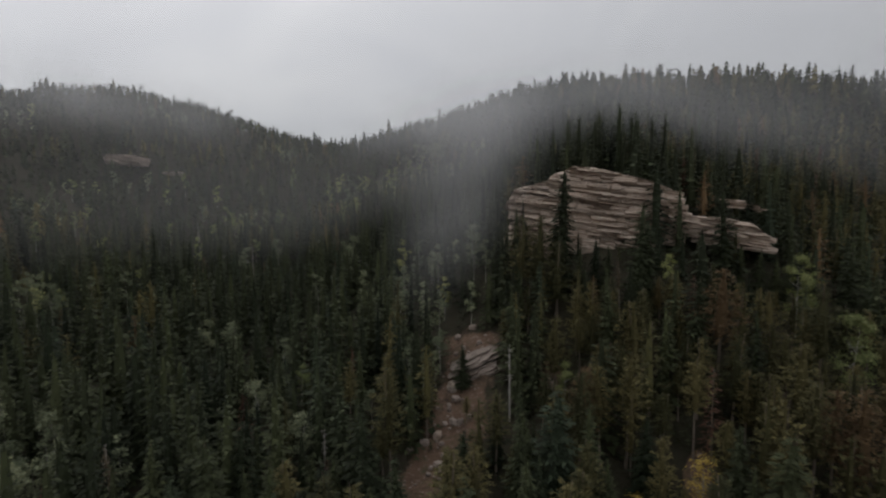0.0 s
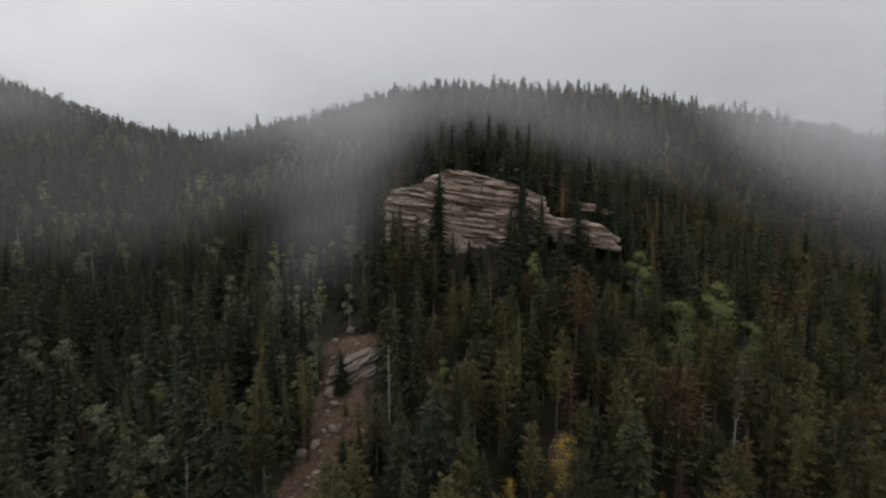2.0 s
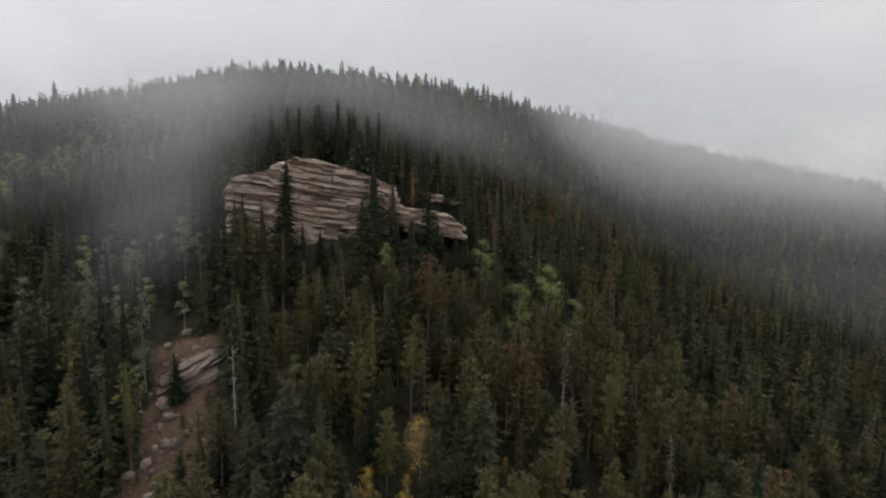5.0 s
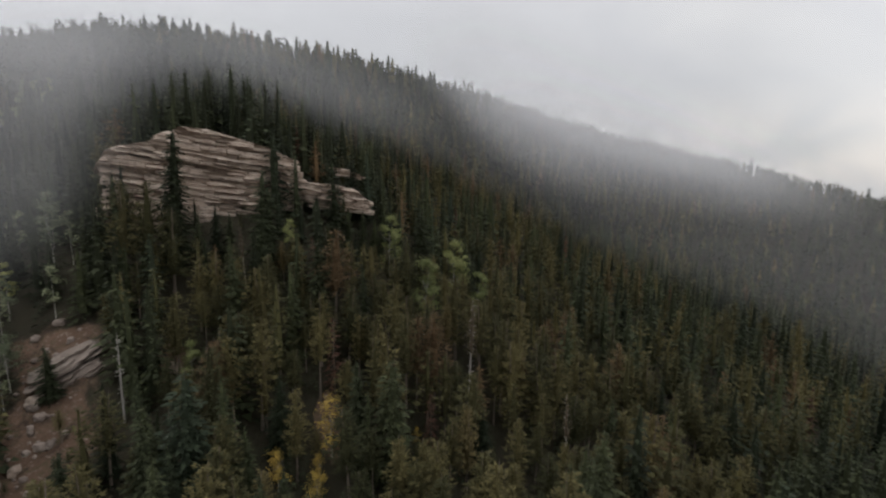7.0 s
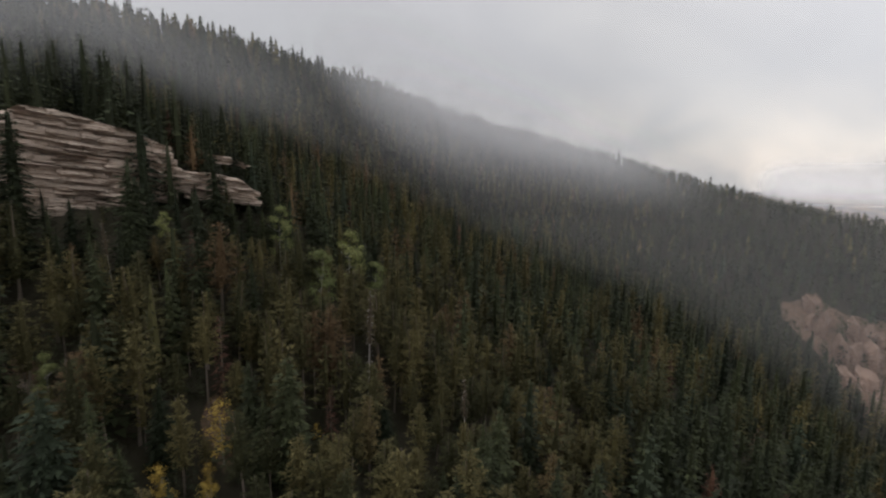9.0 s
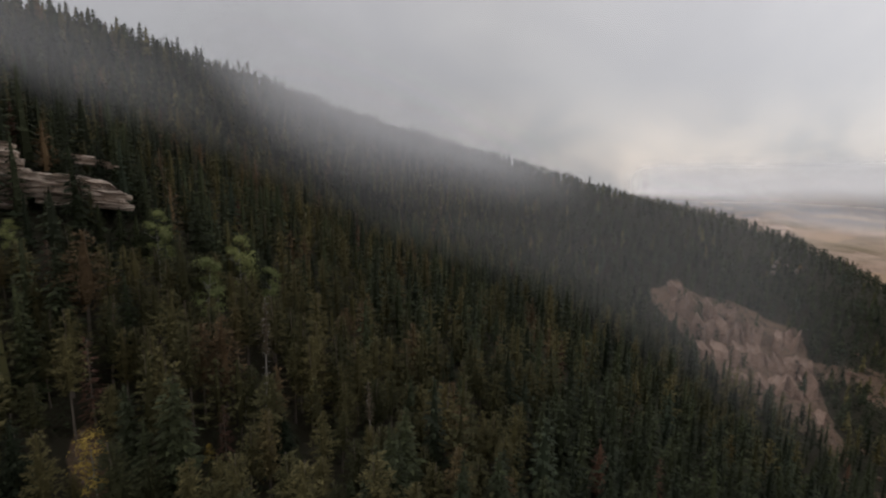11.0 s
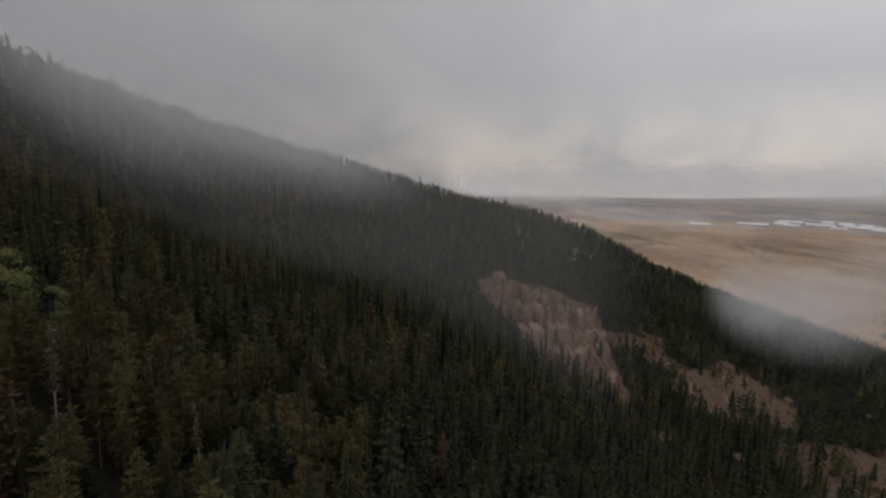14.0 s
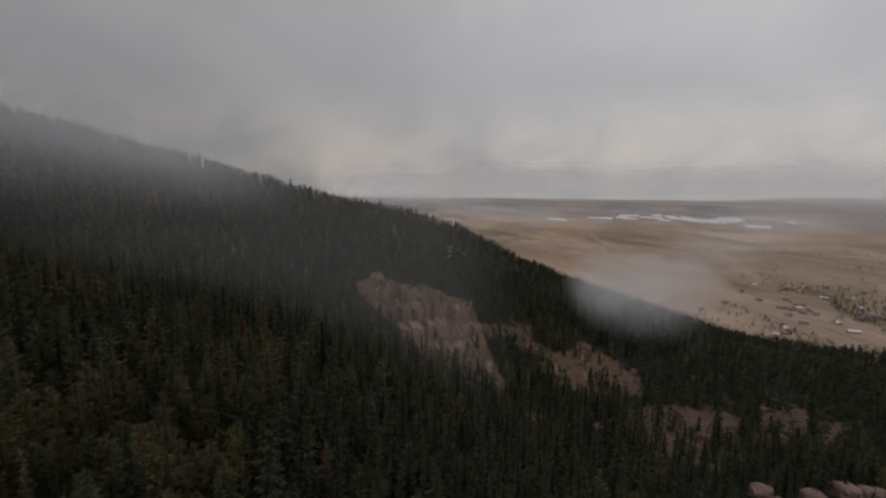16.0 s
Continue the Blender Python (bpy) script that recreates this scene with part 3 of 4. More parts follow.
rng0 = np.random.RandomState(11)
KINDS = {"spruce": [], "pine": [], "aspen": [], "lime_aspen": [], "yellow_aspen": [], "red_spruce": [], "dying_pine": [], "snag": []}
for s in range(6):
    h = (20, 21, 19, 22, 17, 24)[s]
    KINDS["spruce"].append(tree_kind("spruce_tree", "dark green spruce with drooping boughs on the steep slope", "conifer", h,
                                     spruce_crown(100 + s, h, (3.3, 3.0, 3.5, 2.8, 3.1, 3.4)[s]), trunk_mesh(np.random.RandomState(s), h * 0.97, 0.24), SPRUCE, BARK))
for s in range(5):
    h = (18, 20, 17, 21, 16)[s]
    KINDS["pine"].append(tree_kind("pine_tree", "slender olive-brown lodgepole pine with a bare lower trunk", "conifer", h,
                                   pine_crown(200 + s, h, (2.5, 2.8, 2.9, 2.4, 2.7)[s], low=(0.30, 0.4, 0.34, 0.46, 0.25)[s]), trunk_mesh(np.random.RandomState(20 + s), h * 0.97, 0.19, 0.5), PINE, BARK))
for s in range(4):
    h = (15, 16, 14, 17)[s]
    KINDS["aspen"].append(tree_kind("aspen_tree", "aspen with pale trunk and light grey-green leaves among conifers", "broadleaf tree", h,
                                    aspen_crown(300 + s, h, (2.6, 3.0, 2.4, 2.8)[s], 36, 56, 0.20, 0.38), aspen_wood(s, h, 0.11), ASPEN, PALE))
for s in range(3):
    h = (16, 15, 17)[s]
    KINDS["lime_aspen"].append(tree_kind("aspen_tree", "large aspen with light yellow-green crown above dark spruces", "broadleaf tree", h,
                                         aspen_crown(320 + s, h, (3.0, 2.7, 3.2)[s], 60, 56, 0.20, 0.24), aspen_wood(24 + s, h, 0.12), LIME, PALE))
for s in range(2):
    KINDS["yellow_aspen"].append(tree_kind("aspen_tree", "small aspen with bright yellow autumn leaves", "broadleaf tree", 10,
                                           aspen_crown(330 + s, 10, 1.5, 30, 34, 0.17, 0.2), aspen_wood(30 + s, 10, 0.11), YELLOW, PALE))
    KINDS["red_spruce"].append(tree_kind("dead_spruce", "dead spruce with rust-red needles still on its boughs", "dead conifer", 17,
                                         spruce_crown(350 + s, 17, 2.3, 20, 7, 5, 0.15, 0.25), snag_wood(s, 16.5, 0.2, 20), RED, BARK))
    KINDS["dying_pine"].append(tree_kind("dying_pine", "tall dying pine with grey-brown needles and long bare trunk", "dead conifer", 24,
                                         pine_crown(370 + s, 24, 2.0, 14, 6, 7, 0.50), snag_wood(10 + s, 23.5, 0.2, 40), GREY, SILVER))
    KINDS["snag"].append(tree_kind("dead_snag", "bare silver-grey dead tree trunk with broken branch stubs", "dead tree", 16, None, snag_wood(20 + s, 16, 0.19), None, SILVER))
KINDS["tall_spruce"] = [tree_kind("spruce_tree", "very tall full dark spruce in front of the rock outcrop", "conifer", 34, spruce_crown(130, 34, 5.6, 46, 12, 9, 0.04, taper=0.5), trunk_mesh(np.random.RandomState(9), 33, 0.3), SPRUCE, BARK)]
PROTOS = [o for k in KINDS.values() for o in k]
GROUPS = {"tall_spruce": "spruces on the near slope", "spruce": "spruces on the near slope", "pine": "pines on the near slope", "aspen": "aspens among the conifers", "yellow_aspen": "yellow aspens", "lime_aspen": "yellow-green aspens",
          "red_spruce": "dead red spruces", "dying_pine": "dying pines", "snag": "dead snags"}


def plant(kind, x, y, height, rng):
    proto = KINDS[kind][rng.randint(len(KINDS[kind]))]
    s = height / proto["h"]
    w = s * rng.uniform(0.88, 1.15) if height > 12 else s * rng.uniform(1.0, 1.3)
    w *= 1.3 if kind == "aspen" else 1.15 if "aspen" in kind else 1.32 if kind == "pine" else 1.2 if kind == "spruce" else 1.0
    tree = copy_thing(proto, pose(x, y, float(land(x, y)[0]) - 0.15, rng.uniform(-2.5, 2.5), rng.uniform(-2.5, 2.5), rng.uniform(0, 360)))
    tree.scale = (w, w, s)
    tagged(tree, group=GROUPS[kind])
    return tree


# trees that stand out: bearing, distance, height
STANDING = {
    "tall_spruce": [(13.0, 131, 34), (21.5, 123, 28)],
    "spruce": [(18.8, 107, 22), (22.6, 125, 22), (29.9, 138, 26), (24.7, 103, 22), (35.9, 81, 24), (17.1, 130, 14), (18.2, 129, 13), (32.7, 108, 20),
               (39.8, 136, 22), (27.6, 111, 22), (18.9, 79, 14), (47.6, 86, 12), (22.6, 86, 16), (31.9, 156, 20), (1.8, 111, 11), (31.2, 138, 13), (32.8, 139, 13), (34.3, 140, 12), (35.3, 141, 11)],
    "lime_aspen": [(43.8, 130, 19), (46.6, 127, 15), (40.1, 115, 19), (36.0, 131, 18), (24.6, 132, 9), (13.7, 100, 11), (-17.5, 122, 10)],
    "aspen": [(-15.5, 144, 13), (-19.4, 135, 12), (-22.2, 112, 14), (-17.6, 100, 12), (-11.3, 219, 17), (-15.3, 176, 15), (-19.5, 251, 16), (-22.7, 233, 16),
              (-24.7, 150, 13), (-40.0, 191, 17), (-26.8, 155, 13), (-9.4, 107, 9)],
    "yellow_aspen": [(28.6, 85, 11), (22.1, 80, 7), (26.6, 76, 7), (39.2, 88, 4), (27.0, 80, 6)],
    "dying_pine": [(45.7, 100, 25), (58.0, 92, 19)],
    "red_spruce": [(29.2, 97, 17), (27.1, 122, 14), (41.0, 88, 12)],
    "pine": [(54.4, 132, 22), (66.5, 120, 20), (62.7, 110, 19), (73.4, 112, 18), (58.6, 108, 19), (52.2, 84, 16), (55.8, 80, 15), (29.5, 113, 24), (8.6, 125, 29), (10.6, 127, 26), (24.4, 81, 18)],
    "snag": [(-15.1, 95, 12), (-22.2, 248, 16), (-27.4, 283, 18), (7.3, 100, 17)],
}
FAR_ASPEN = [(39.5, 276), (-24.7, 332), (-20.6, 340), (-37.9, 316), (-6.0, 357), (-3.1, 337), (1.9, 273), (-40.8, 295), (-12.2, 382), (-17.5, 410)]

# ---- the wood as a whole: a jittered lattice of places, thinned on rock and bare soil ----
rng = np.random.RandomState(5)


def lattice(step, near, far):
    n = int(far / step) + 1
    u, v = np.meshgrid(np.arange(-n, n + 1) * step, np.arange(-n, n + 1) * step)
    x, y = u.ravel() + rng.uniform(-0.48, 0.48, u.size) * step, v.ravel() + rng.uniform(-0.48, 0.48, u.size) * step
    r, a = np.hypot(x, y), np.degrees(np.arctan2(x, y))
    keep = (r >= near) & (r < far) & (a > -50) & (a < 152)
    x, y = x[keep], y[keep]
    keep = bare_at(x, y) < 0.54 + rng.uniform(-0.16, 0.16, x.size) + 2.0 * (rng.uniform(0, 1, x.size) < 0.07)
    return x[keep], y[keep]


def on_view(x, y, top):
    """Ground that is open to the lookout, and not hidden far behind the ridge."""
    a, r = np.degrees(np.arctan2(x, y)), np.hypot(x, y)
    ab, rb = np.arange(-52, 154, 1.0), np.arange(40, 900, 8.0)
    A, Rr = np.meshgrid(ab, rb, indexing="ij")
    bx, by = bearing(A.ravel(), Rr.ravel())
    e = ((land(bx, by) - EYE[2]) / Rr.ravel()).reshape(A.shape)
    e = np.maximum.accumulate(e, axis=1)
    ia, ir = np.clip((a + 52).astype(int), 0, len(ab) - 1), np.clip(((r - 40) / 8).astype(int), 0, len(rb) - 1)
    return (land(x, y) + top - EYE[2]) / r > e[ia, ir] + 0.004


ROCK_SPOTS = [(16, 151, 26, 10), (30, 152, 12, 8), (3.5, 114, 6, 5)]


def on_rock(x, y):
    out = np.zeros(x.shape, bool)
    for a, d, wide, deep in ROCK_SPOTS:
        cx, cy = bearing(a, d)
        tx, ty = bearing(a + 90, 1.0)
        u, v = (x - cx) * tx + (y - cy) * ty, -(x - cx) * ty + (y - cy) * tx
        out |= (u / wide) ** 2 + (v / deep) ** 2 < 1
    return out


def species(x, y, rng):
    """0 spruce, 1 pine, 2 aspen, 3 dead: drifts of each over the slope."""
    a = np.degrees(np.arctan2(x, y))
    r = np.hypot(x, y)
    drift = waves(x / 38, y / 38, 21) * 0.35 + rng.uniform(0, 1, x.size)
    pine = np.interp(a, (-10, 0, 12, 38, 50, 76, 92), (0.12, 0.15, 0.1, 0.38, 0.58, 0.5, 0.08))
    out = np.where(drift < pine, 1, 0)
    grove = waves(x / 30, y / 30, 33) + rng.uniform(-0.6, 0.6, x.size)
    out = np.where((grove > np.where(a < 0, 0.85, np.where(a < 5, 1.1, 1.4))) & (r > np.where(a < 0, 96, 120)) & (a < 75), 2, out)
    return np.where(rng.uniform(0, 1, x.size) < 0.011, 3, out)


GULLY = [(3.4, 114, 1), (2.0, 120, 1), (0.6, 110, 1), (-0.8, 98, 1), (-2.4, 90, 1), (-4.0, 84, 1), (1.6, 100, 1), (3.0, 108, 1), (137.4, 232, 4), (139.3, 228, 3), (141.6, 242, 5), (143.9, 260, 6), (145.9, 267, 6)]
SHOWN = np.array([(a, d, (float(land(*bearing(a, d))[0]) + h * (0.6 if "aspen" in name else 0.45) - EYE[2]) / d) for name, spots in [*STANDING.items(), ("gully", GULLY)] for a, d, h in spots])


def before_others(x, y, h):
    """In front of the trees that stand out the growth is low (arrays)."""
    a, r, g = np.degrees(np.arctan2(x, y))[:, None], np.hypot(x, y)[:, None], land(x, y)[:, None]
    hit = (SHOWN[None, :, 1] - r > 0.5) & (SHOWN[None, :, 1] - r < 40) & (np.abs(a - SHOWN[None, :, 0]) < 1.1 + 60.0 / SHOWN[None, :, 1])
    room = np.where(hit, np.maximum(2.5, EYE[2] + SHOWN[None, :, 2] * r - g), 99.0)
    return np.minimum(h, room.min(1))


def below_rock(x, y, h):
    """Under the large outcrop the trees stay low enough to leave its face clear (arrays)."""
    a, r = np.degrees(np.arctan2(x, y)), np.hypot(x, y)
    room = EYE[2] + r * np.tan(np.radians(np.interp(a, (6, 8, 11, 15, 17, 20, 22, 26, 28, 33, 37), (0.2, -0.4, -0.9, -2.0, -4.2, -2.4, -0.6, -0.9, -1.6, -2.0, -1.8)))) - land(x, y)
    top = np.maximum(room, 3.5)
    shade = (r > 116) & (r < 142) & (a > 6) & (a < 37)
    h = np.where(shade, np.clip(top * (0.84 + 0.15 * np.sin(x * 7.1 + y * 3.3)), 3.5, 24), h)
    return np.where((r < 142) & (a > 6) & (a < 37), np.minimum(h, top), h)


taken = []
for kind, spots in STANDING.items():
    for a, d, h in spots:
        x, y = bearing(a, d)
        plant(kind, float(x), float(y), h, rng0)
        taken.append((x, y))
taken = np.array(taken)


def clear_of(x, y, gap):
    return np.all((x[:, None] - taken[None, :, 0]) ** 2 + (y[:, None] - taken[None, :, 1]) ** 2 > gap * gap, 1)


# near trees, each a thing of its own
NEAR = 128.0
x, y = lattice(4.8, 46, NEAR)
keep = clear_of(x, y, 2.6) & ~on_rock(x, y)
x, y = x[keep], y[keep]
what = species(x, y, rng)
order = np.argsort(np.hypot(x, y))
room = before_others(x, y, below_rock(x, y, np.full(x.size, 30.0)))
count = {0: 0, 1: 0, 2: 0, 3: 0}
spare = []
for k in order:
    w = int(what[k])
    count[w] += 1
    if count[w] > 280:
        spare.append(k)
        continue
    kind = ("spruce", "pine", "aspen", ("snag", "red_spruce", "dying_pine")[rng.randint(3)])[w]
    h = {"spruce": rng.triangular(8, 19, 27), "pine": rng.triangular(10, 19, 25), "aspen": rng.uniform(9, 15), "snag": rng.uniform(9, 17), "red_spruce": rng.uniform(10, 17), "dying_pine": rng.uniform(14, 21)}[kind]
    plant(kind, float(x[k]), float(y[k]), min(h, float(room[k])), rng0)
spare_x, spare_y, spare_w = x[spare], y[spare], what[spare]
for o in PROTOS:
    for c in list(o.children_recursive):
        bpy.data.objects.remove(c)
    bpy.data.objects.remove(o)


def forest(name, label, category, sets, mats):
    """One object of many trees. sets: (templates, x, y, height, template height, material)."""
    V, F, I, T, n = [], [], [], [], 0
    for templates, x, y, h, th, mat in sets:
        pick = rng.randint(0, len(templates), x.size)
        z = land(x, y) - 0.2 if x.size else x
        for q, (tv, tf) in enumerate(templates):
            m = np.where(pick == q)[0]
            if not m.size:
                continue
            a = rng.uniform(0, math.tau, m.size)
            s = h[m] / th
            w = s * rng.uniform(0.85, 1.2, m.size)
            ca, sa = np.cos(a) * w, np.sin(a) * w
            vx = tv[None, :, 0] * ca[:, None] - tv[None, :, 1] * sa[:, None] + x[m][:, None]
            vy = tv[None, :, 0] * sa[:, None] + tv[None, :, 1] * ca[:, None] + y[m][:, None]
            vz = tv[None, :, 2] * s[:, None] + z[m][:, None]
            V.append(np.stack([vx, vy, vz], -1).reshape(-1, 3))
            F.append((tf[None] + (np.arange(m.size) * len(tv))[:, None, None]).reshape(-1, 3) + n)
            I.append(np.full(m.size * len(tf), mat))
            T.append(np.repeat(rng.uniform(0, 1, m.size), len(tv)))
            n += m.size * len(tv)
    ob = new(name, mesh_of(name, np.concatenate(V), np.concatenate(F), mats, np.concatenate(I), tint=np.concatenate(T)))
    return tagged(ob, label, category, kind="stuff")


MATS = [SPRUCE, PINE, ASPEN, RED, BARK, PALE, LIME]
stem = [trunk_mesh(np.random.RandomState(60 + s), 18, 0.17, 0.4, 4, 2) for s in range(3)]
stem = [(v, f) for v, f in stem]
mid_spruce = [spruce_crown(400 + s, 18, 3.4, 16, 7, 4, 0.05, 0.0, 0.37, 1.1) for s in range(6)]
mid_pine = [pine_crown(420 + s, 18, 3.1, 13, 6, 6, 0.24, 0.78, 0.32) for s in range(6)]
mid_aspen = [aspen_crown(440 + s, 15, 2.5, 21, 14, 0.45, 0.35) for s in range(3)]
x, y = lattice(6.2, NEAR, 285)
keep = clear_of(x, y, 2.2) & ~on_rock(x, y) & on_view(x, y, 18)
x, y = np.concatenate([x[keep], spare_x]), np.concatenate([y[keep], spare_y])
w = species(x, y, rng)
h = rng.triangular(11, 19, 26, x.size)
h = before_others(x, y, below_rock(x, y, h))
dark_pine = (w == 0) & (np.degrees(np.arctan2(x, y)) + rng.normal(0, 8, x.size) > 86) & (rng.uniform(0, 1, x.size) < 0.75)
# young spruces that fill the gaps under the tall trees
ux, uy = lattice(4.5, 50, 165)
keep = ~on_rock(ux, uy)
ux, uy = ux[keep], uy[keep]
uh = rng.triangular(2.5, 5, 10, ux.size)
uh = before_others(ux, uy, uh)
small_spruce = [spruce_crown(460 + s, 18, 4.4, 9, 6, 3, 0.03, 0.01, 0.38, 1.15) for s in range(4)]
FAR_ASPEN += [(rng.uniform(-14, 4.5), rng.uniform(285, 375)) for k in range(34)] + [(rng.uniform(-42, -16), rng.uniform(200, 400)) for k in range(26)]
fx, fy = np.array([bearing(a, d) for a, d in FAR_ASPEN]).T
forest("conifer_forest", "dense stand of dark spruce and olive pine on the hillside", "forest",
       [(mid_spruce, x[(w == 0) & ~dark_pine], y[(w == 0) & ~dark_pine], h[(w == 0) & ~dark_pine] * 1.08, 18, 0), (mid_pine, x[dark_pine], y[dark_pine], h[dark_pine] * 0.85, 18, 0), (mid_pine, x[w == 1], y[w == 1], h[w == 1], 18, 1), (mid_spruce, x[w == 3], y[w == 3], h[w == 3] * 0.8, 18, 3),
        (stem, x[w == 1], y[w == 1], h[w == 1] * 0.95, 18, 4), (small_spruce, ux, uy, uh, 18, 0)], MATS)
forest("aspen_grove", "grey-green aspens with pale trunks scattered through the conifers", "forest",
       [(mid_aspen, x[w == 2], y[w == 2], h[w == 2] * 0.68, 15, 2), (mid_aspen, fx, fy, rng.uniform(12, 17, fx.size), 15, 6), (stem, np.append(x[w == 2], fx), np.append(y[w == 2], fy), np.append(h[w == 2] * 0.6, np.full(fx.size, 13.0)), 18, 5)], MATS)


def far_spruce(seed):
    rng = np.random.RandomState(seed)
    out = []
    for k in range(7):
        s = 0.08 + 0.9 * k / 7
        r = 3.7 * (1 - s) ** 0.7 + 0.1
        for b in range(4):
            a = math.tau * (b + rng.uniform(-0.3, 0.3)) / 4 + k
            r1 = r * rng.uniform(0.75, 1.2)
            a2 = a + rng.uniform(0.9, 1.5)
            out.append(([(0, 0, 16 * (s + 0.15)), (r1 * math.cos(a), r1 * math.sin(a), 16 * s - 0.5), (r1 * 0.8 * math.cos(a2), r1 * 0.8 * math.sin(a2), 16 * s + 0.3)], [(0, 1, 2)]))
    return collect(out)


def far_pine(seed):
    rng = np.random.RandomState(seed)
    spots = [((rng.uniform(-1.7, 1.7), rng.uniform(-1.7, 1.7), z), 2.3, 10, 0.8) for z in np.linspace(2.5, 11.5, 6)]
    return scraps(rng, spots, 0.78)


x, y = lattice(6.8, 285, 860)
x2, y2 = lattice(6.6, 280, 470)
fill = np.degrees(np.arctan2(x2, y2)) + rng.normal(0, 4, x2.size) > 58
x, y = np.append(x, x2[fill]), np.append(y, y2[fill])
r = np.hypot(x, y)
h = 12.5 + 3.0 * waves(x / 9, y / 9, 41) + rng.uniform(-2, 2, x.size) + 3.0 * (rng.uniform(0, 1, x.size) > 0.96)
a = np.degrees(np.arctan2(x, y))
h = np.where(a > 60, h * 0.92, h)
h = np.where((a > 5) & (a < 50), h + 6.5 * (rng.uniform(0, 1, x.size) > 0.82), h)
h = np.where(a < 10, h + 2.5 * waves(x / 16, y / 16, 43) + 5.0 * (rng.uniform(0, 1, x.size) > 0.93), h)
z = land(x, y)
keep = on_view(x, y, 9) & (z > 34 + 10 * rng.uniform(-1, 1, x.size))
keep &= rng.uniform(0, 1, x.size) < np.where(a > 108, 0.9, 1.0)
x, y, h, a = x[keep], y[keep], h[keep], a[keep]
w = species(x, y, rng)
round_top = (rng.uniform(0, 1, x.size) < np.where(a > 70, 0.7, np.where(a < 12, 0.4, 0.1))) | (w == 2)
fs, fp = [far_spruce(500 + s) for s in range(6)], [far_pine(520 + s) for s in range(6)]
green = (w == 2) & (a < 60)
# scrub and lone pines on the edge of the plain
sx0, sy0 = bearing(np.append(rng.uniform(118, 152, 900), rng.normal(140, 2.8, 1500)), np.append(rng.uniform(780, 2200, 900), rng.normal(1130, 130, 1500)))
clump = waves(sx0 / 60, sy0 / 60, 71) > -0.05
sx0, sy0 = sx0[clump], sy0[clump]
forest("far_forest", "distant conifer forest covering the misty ridge", "forest",
       [(fs, x[~round_top & (w != 1)], y[~round_top & (w != 1)], h[~round_top & (w != 1)], 16, 0), (fs, x[~round_top & (w == 1)], y[~round_top & (w == 1)], h[~round_top & (w == 1)], 16, 1),
        (fp, x[round_top & ~green], y[round_top & ~green], h[round_top & ~green] * 0.8, 12, 0), (fp, x[green], y[green], h[green] * 0.9, 12, 2), (fp, sx0, sy0, rng.uniform(4, 10, sx0.size), 12, 0)], MATS)



# ---- rock ----
def slab(rng, lx, ly, lz, upright=False, cap=None):
    """A thick course of bedded rock: its front is cut into thin uneven ledges and its ends are rounded back."""
    nx, nz = max(6, int(lx / 0.75)), max(3, int(lz / 0.24))
    bm = bmesh.new()
    shift = Vector(rng.uniform(-50, 50, 3))
    rows = []
    for k in range(nz + 1):
        row = []
        for i in range(nx + 1):
            u = i / nx * 2 - 1
            x, z = u * lx / 2, k / nz * lz
            ledge = 0.62 * round(2.4 * noise.noise(Vector((x * 0.03, 0.0, z * 1.25)) + shift)) + 0.34 * round(2.4 * noise.noise(Vector((x * 0.09, 3.0, z * 0.9)) + shift))
            y = ledge + 0.5 * noise.noise(Vector((x * 0.12, 7.0, z * 0.3)) + shift) + 1.4 * abs(u) ** 6 + 0.22 * noise.noise(Vector((x * 1.3, 9.0, z * 2.4)) + shift)
            if upright:
                y = 1.6 * noise.noise(Vector((x * 0.55, 0.0, z * 0.06)) + shift) + 1.2 * noise.noise(Vector((x * 0.2, 3.0, z * 0.12)) + shift) + 0.5 * noise.noise(Vector((x, 9.0, z)) + shift)
                y += 0.35 * z * z / lz + 3.0 * abs(u) ** 4
            if upright:
                z *= 0.72 + 0.5 * noise.noise(Vector((x * 0.3, 4.0, 0.0)) + shift)
            lift = 0.12 * noise.noise(Vector((x * 0.22, 1.0, k * 0.4)) + shift) + (0.08 * noise.noise(Vector((x * 0.9, 5.0, k * 0.8)) + shift))
            if cap:
                z = min(z, cap(x) - 0.5 * lift)
            row.append((x + 0.25 * noise.noise(Vector((x, 2.0, z)) + shift), y, z + lift))
        rows.append(row)
    front = [[bm.verts.new((x, y - ly / 2, z)) for x, y, z in row] for row in rows]
    back = [[bm.verts.new((x * 0.8, ly / 2, z)) for x, y, z in (rows[0], rows[-1])[q]] for q in range(2)]
    for k in range(nz):
        for i in range(nx):
            bm.faces.new((front[k][i], front[k][i + 1], front[k + 1][i + 1], front[k + 1][i]))
    for i in range(nx):
        bm.faces.new((front[nz][i], front[nz][i + 1], back[1][i + 1], back[1][i]))
        bm.faces.new((front[0][i + 1], front[0][i], back[0][i], back[0][i + 1]))
        bm.faces.new((back[0][i + 1], back[0][i], back[1][i], back[1][i + 1]))
    for i in (0, nx):
        ring = [front[k][i] for k in range(nz + 1)] + [back[1][i], back[0][i]]
        bm.faces.new(ring if i else ring[::-1])
    return bm


def block_part(name, bm, mat, parent, m):
    me = bpy.data.meshes.new(name)
    bm.to_mesh(me)
    bm.free()
    me.materials.append(mat)
    ob = new(name, me)
    ob.parent = parent
    ob.matrix_local = m
    return ob


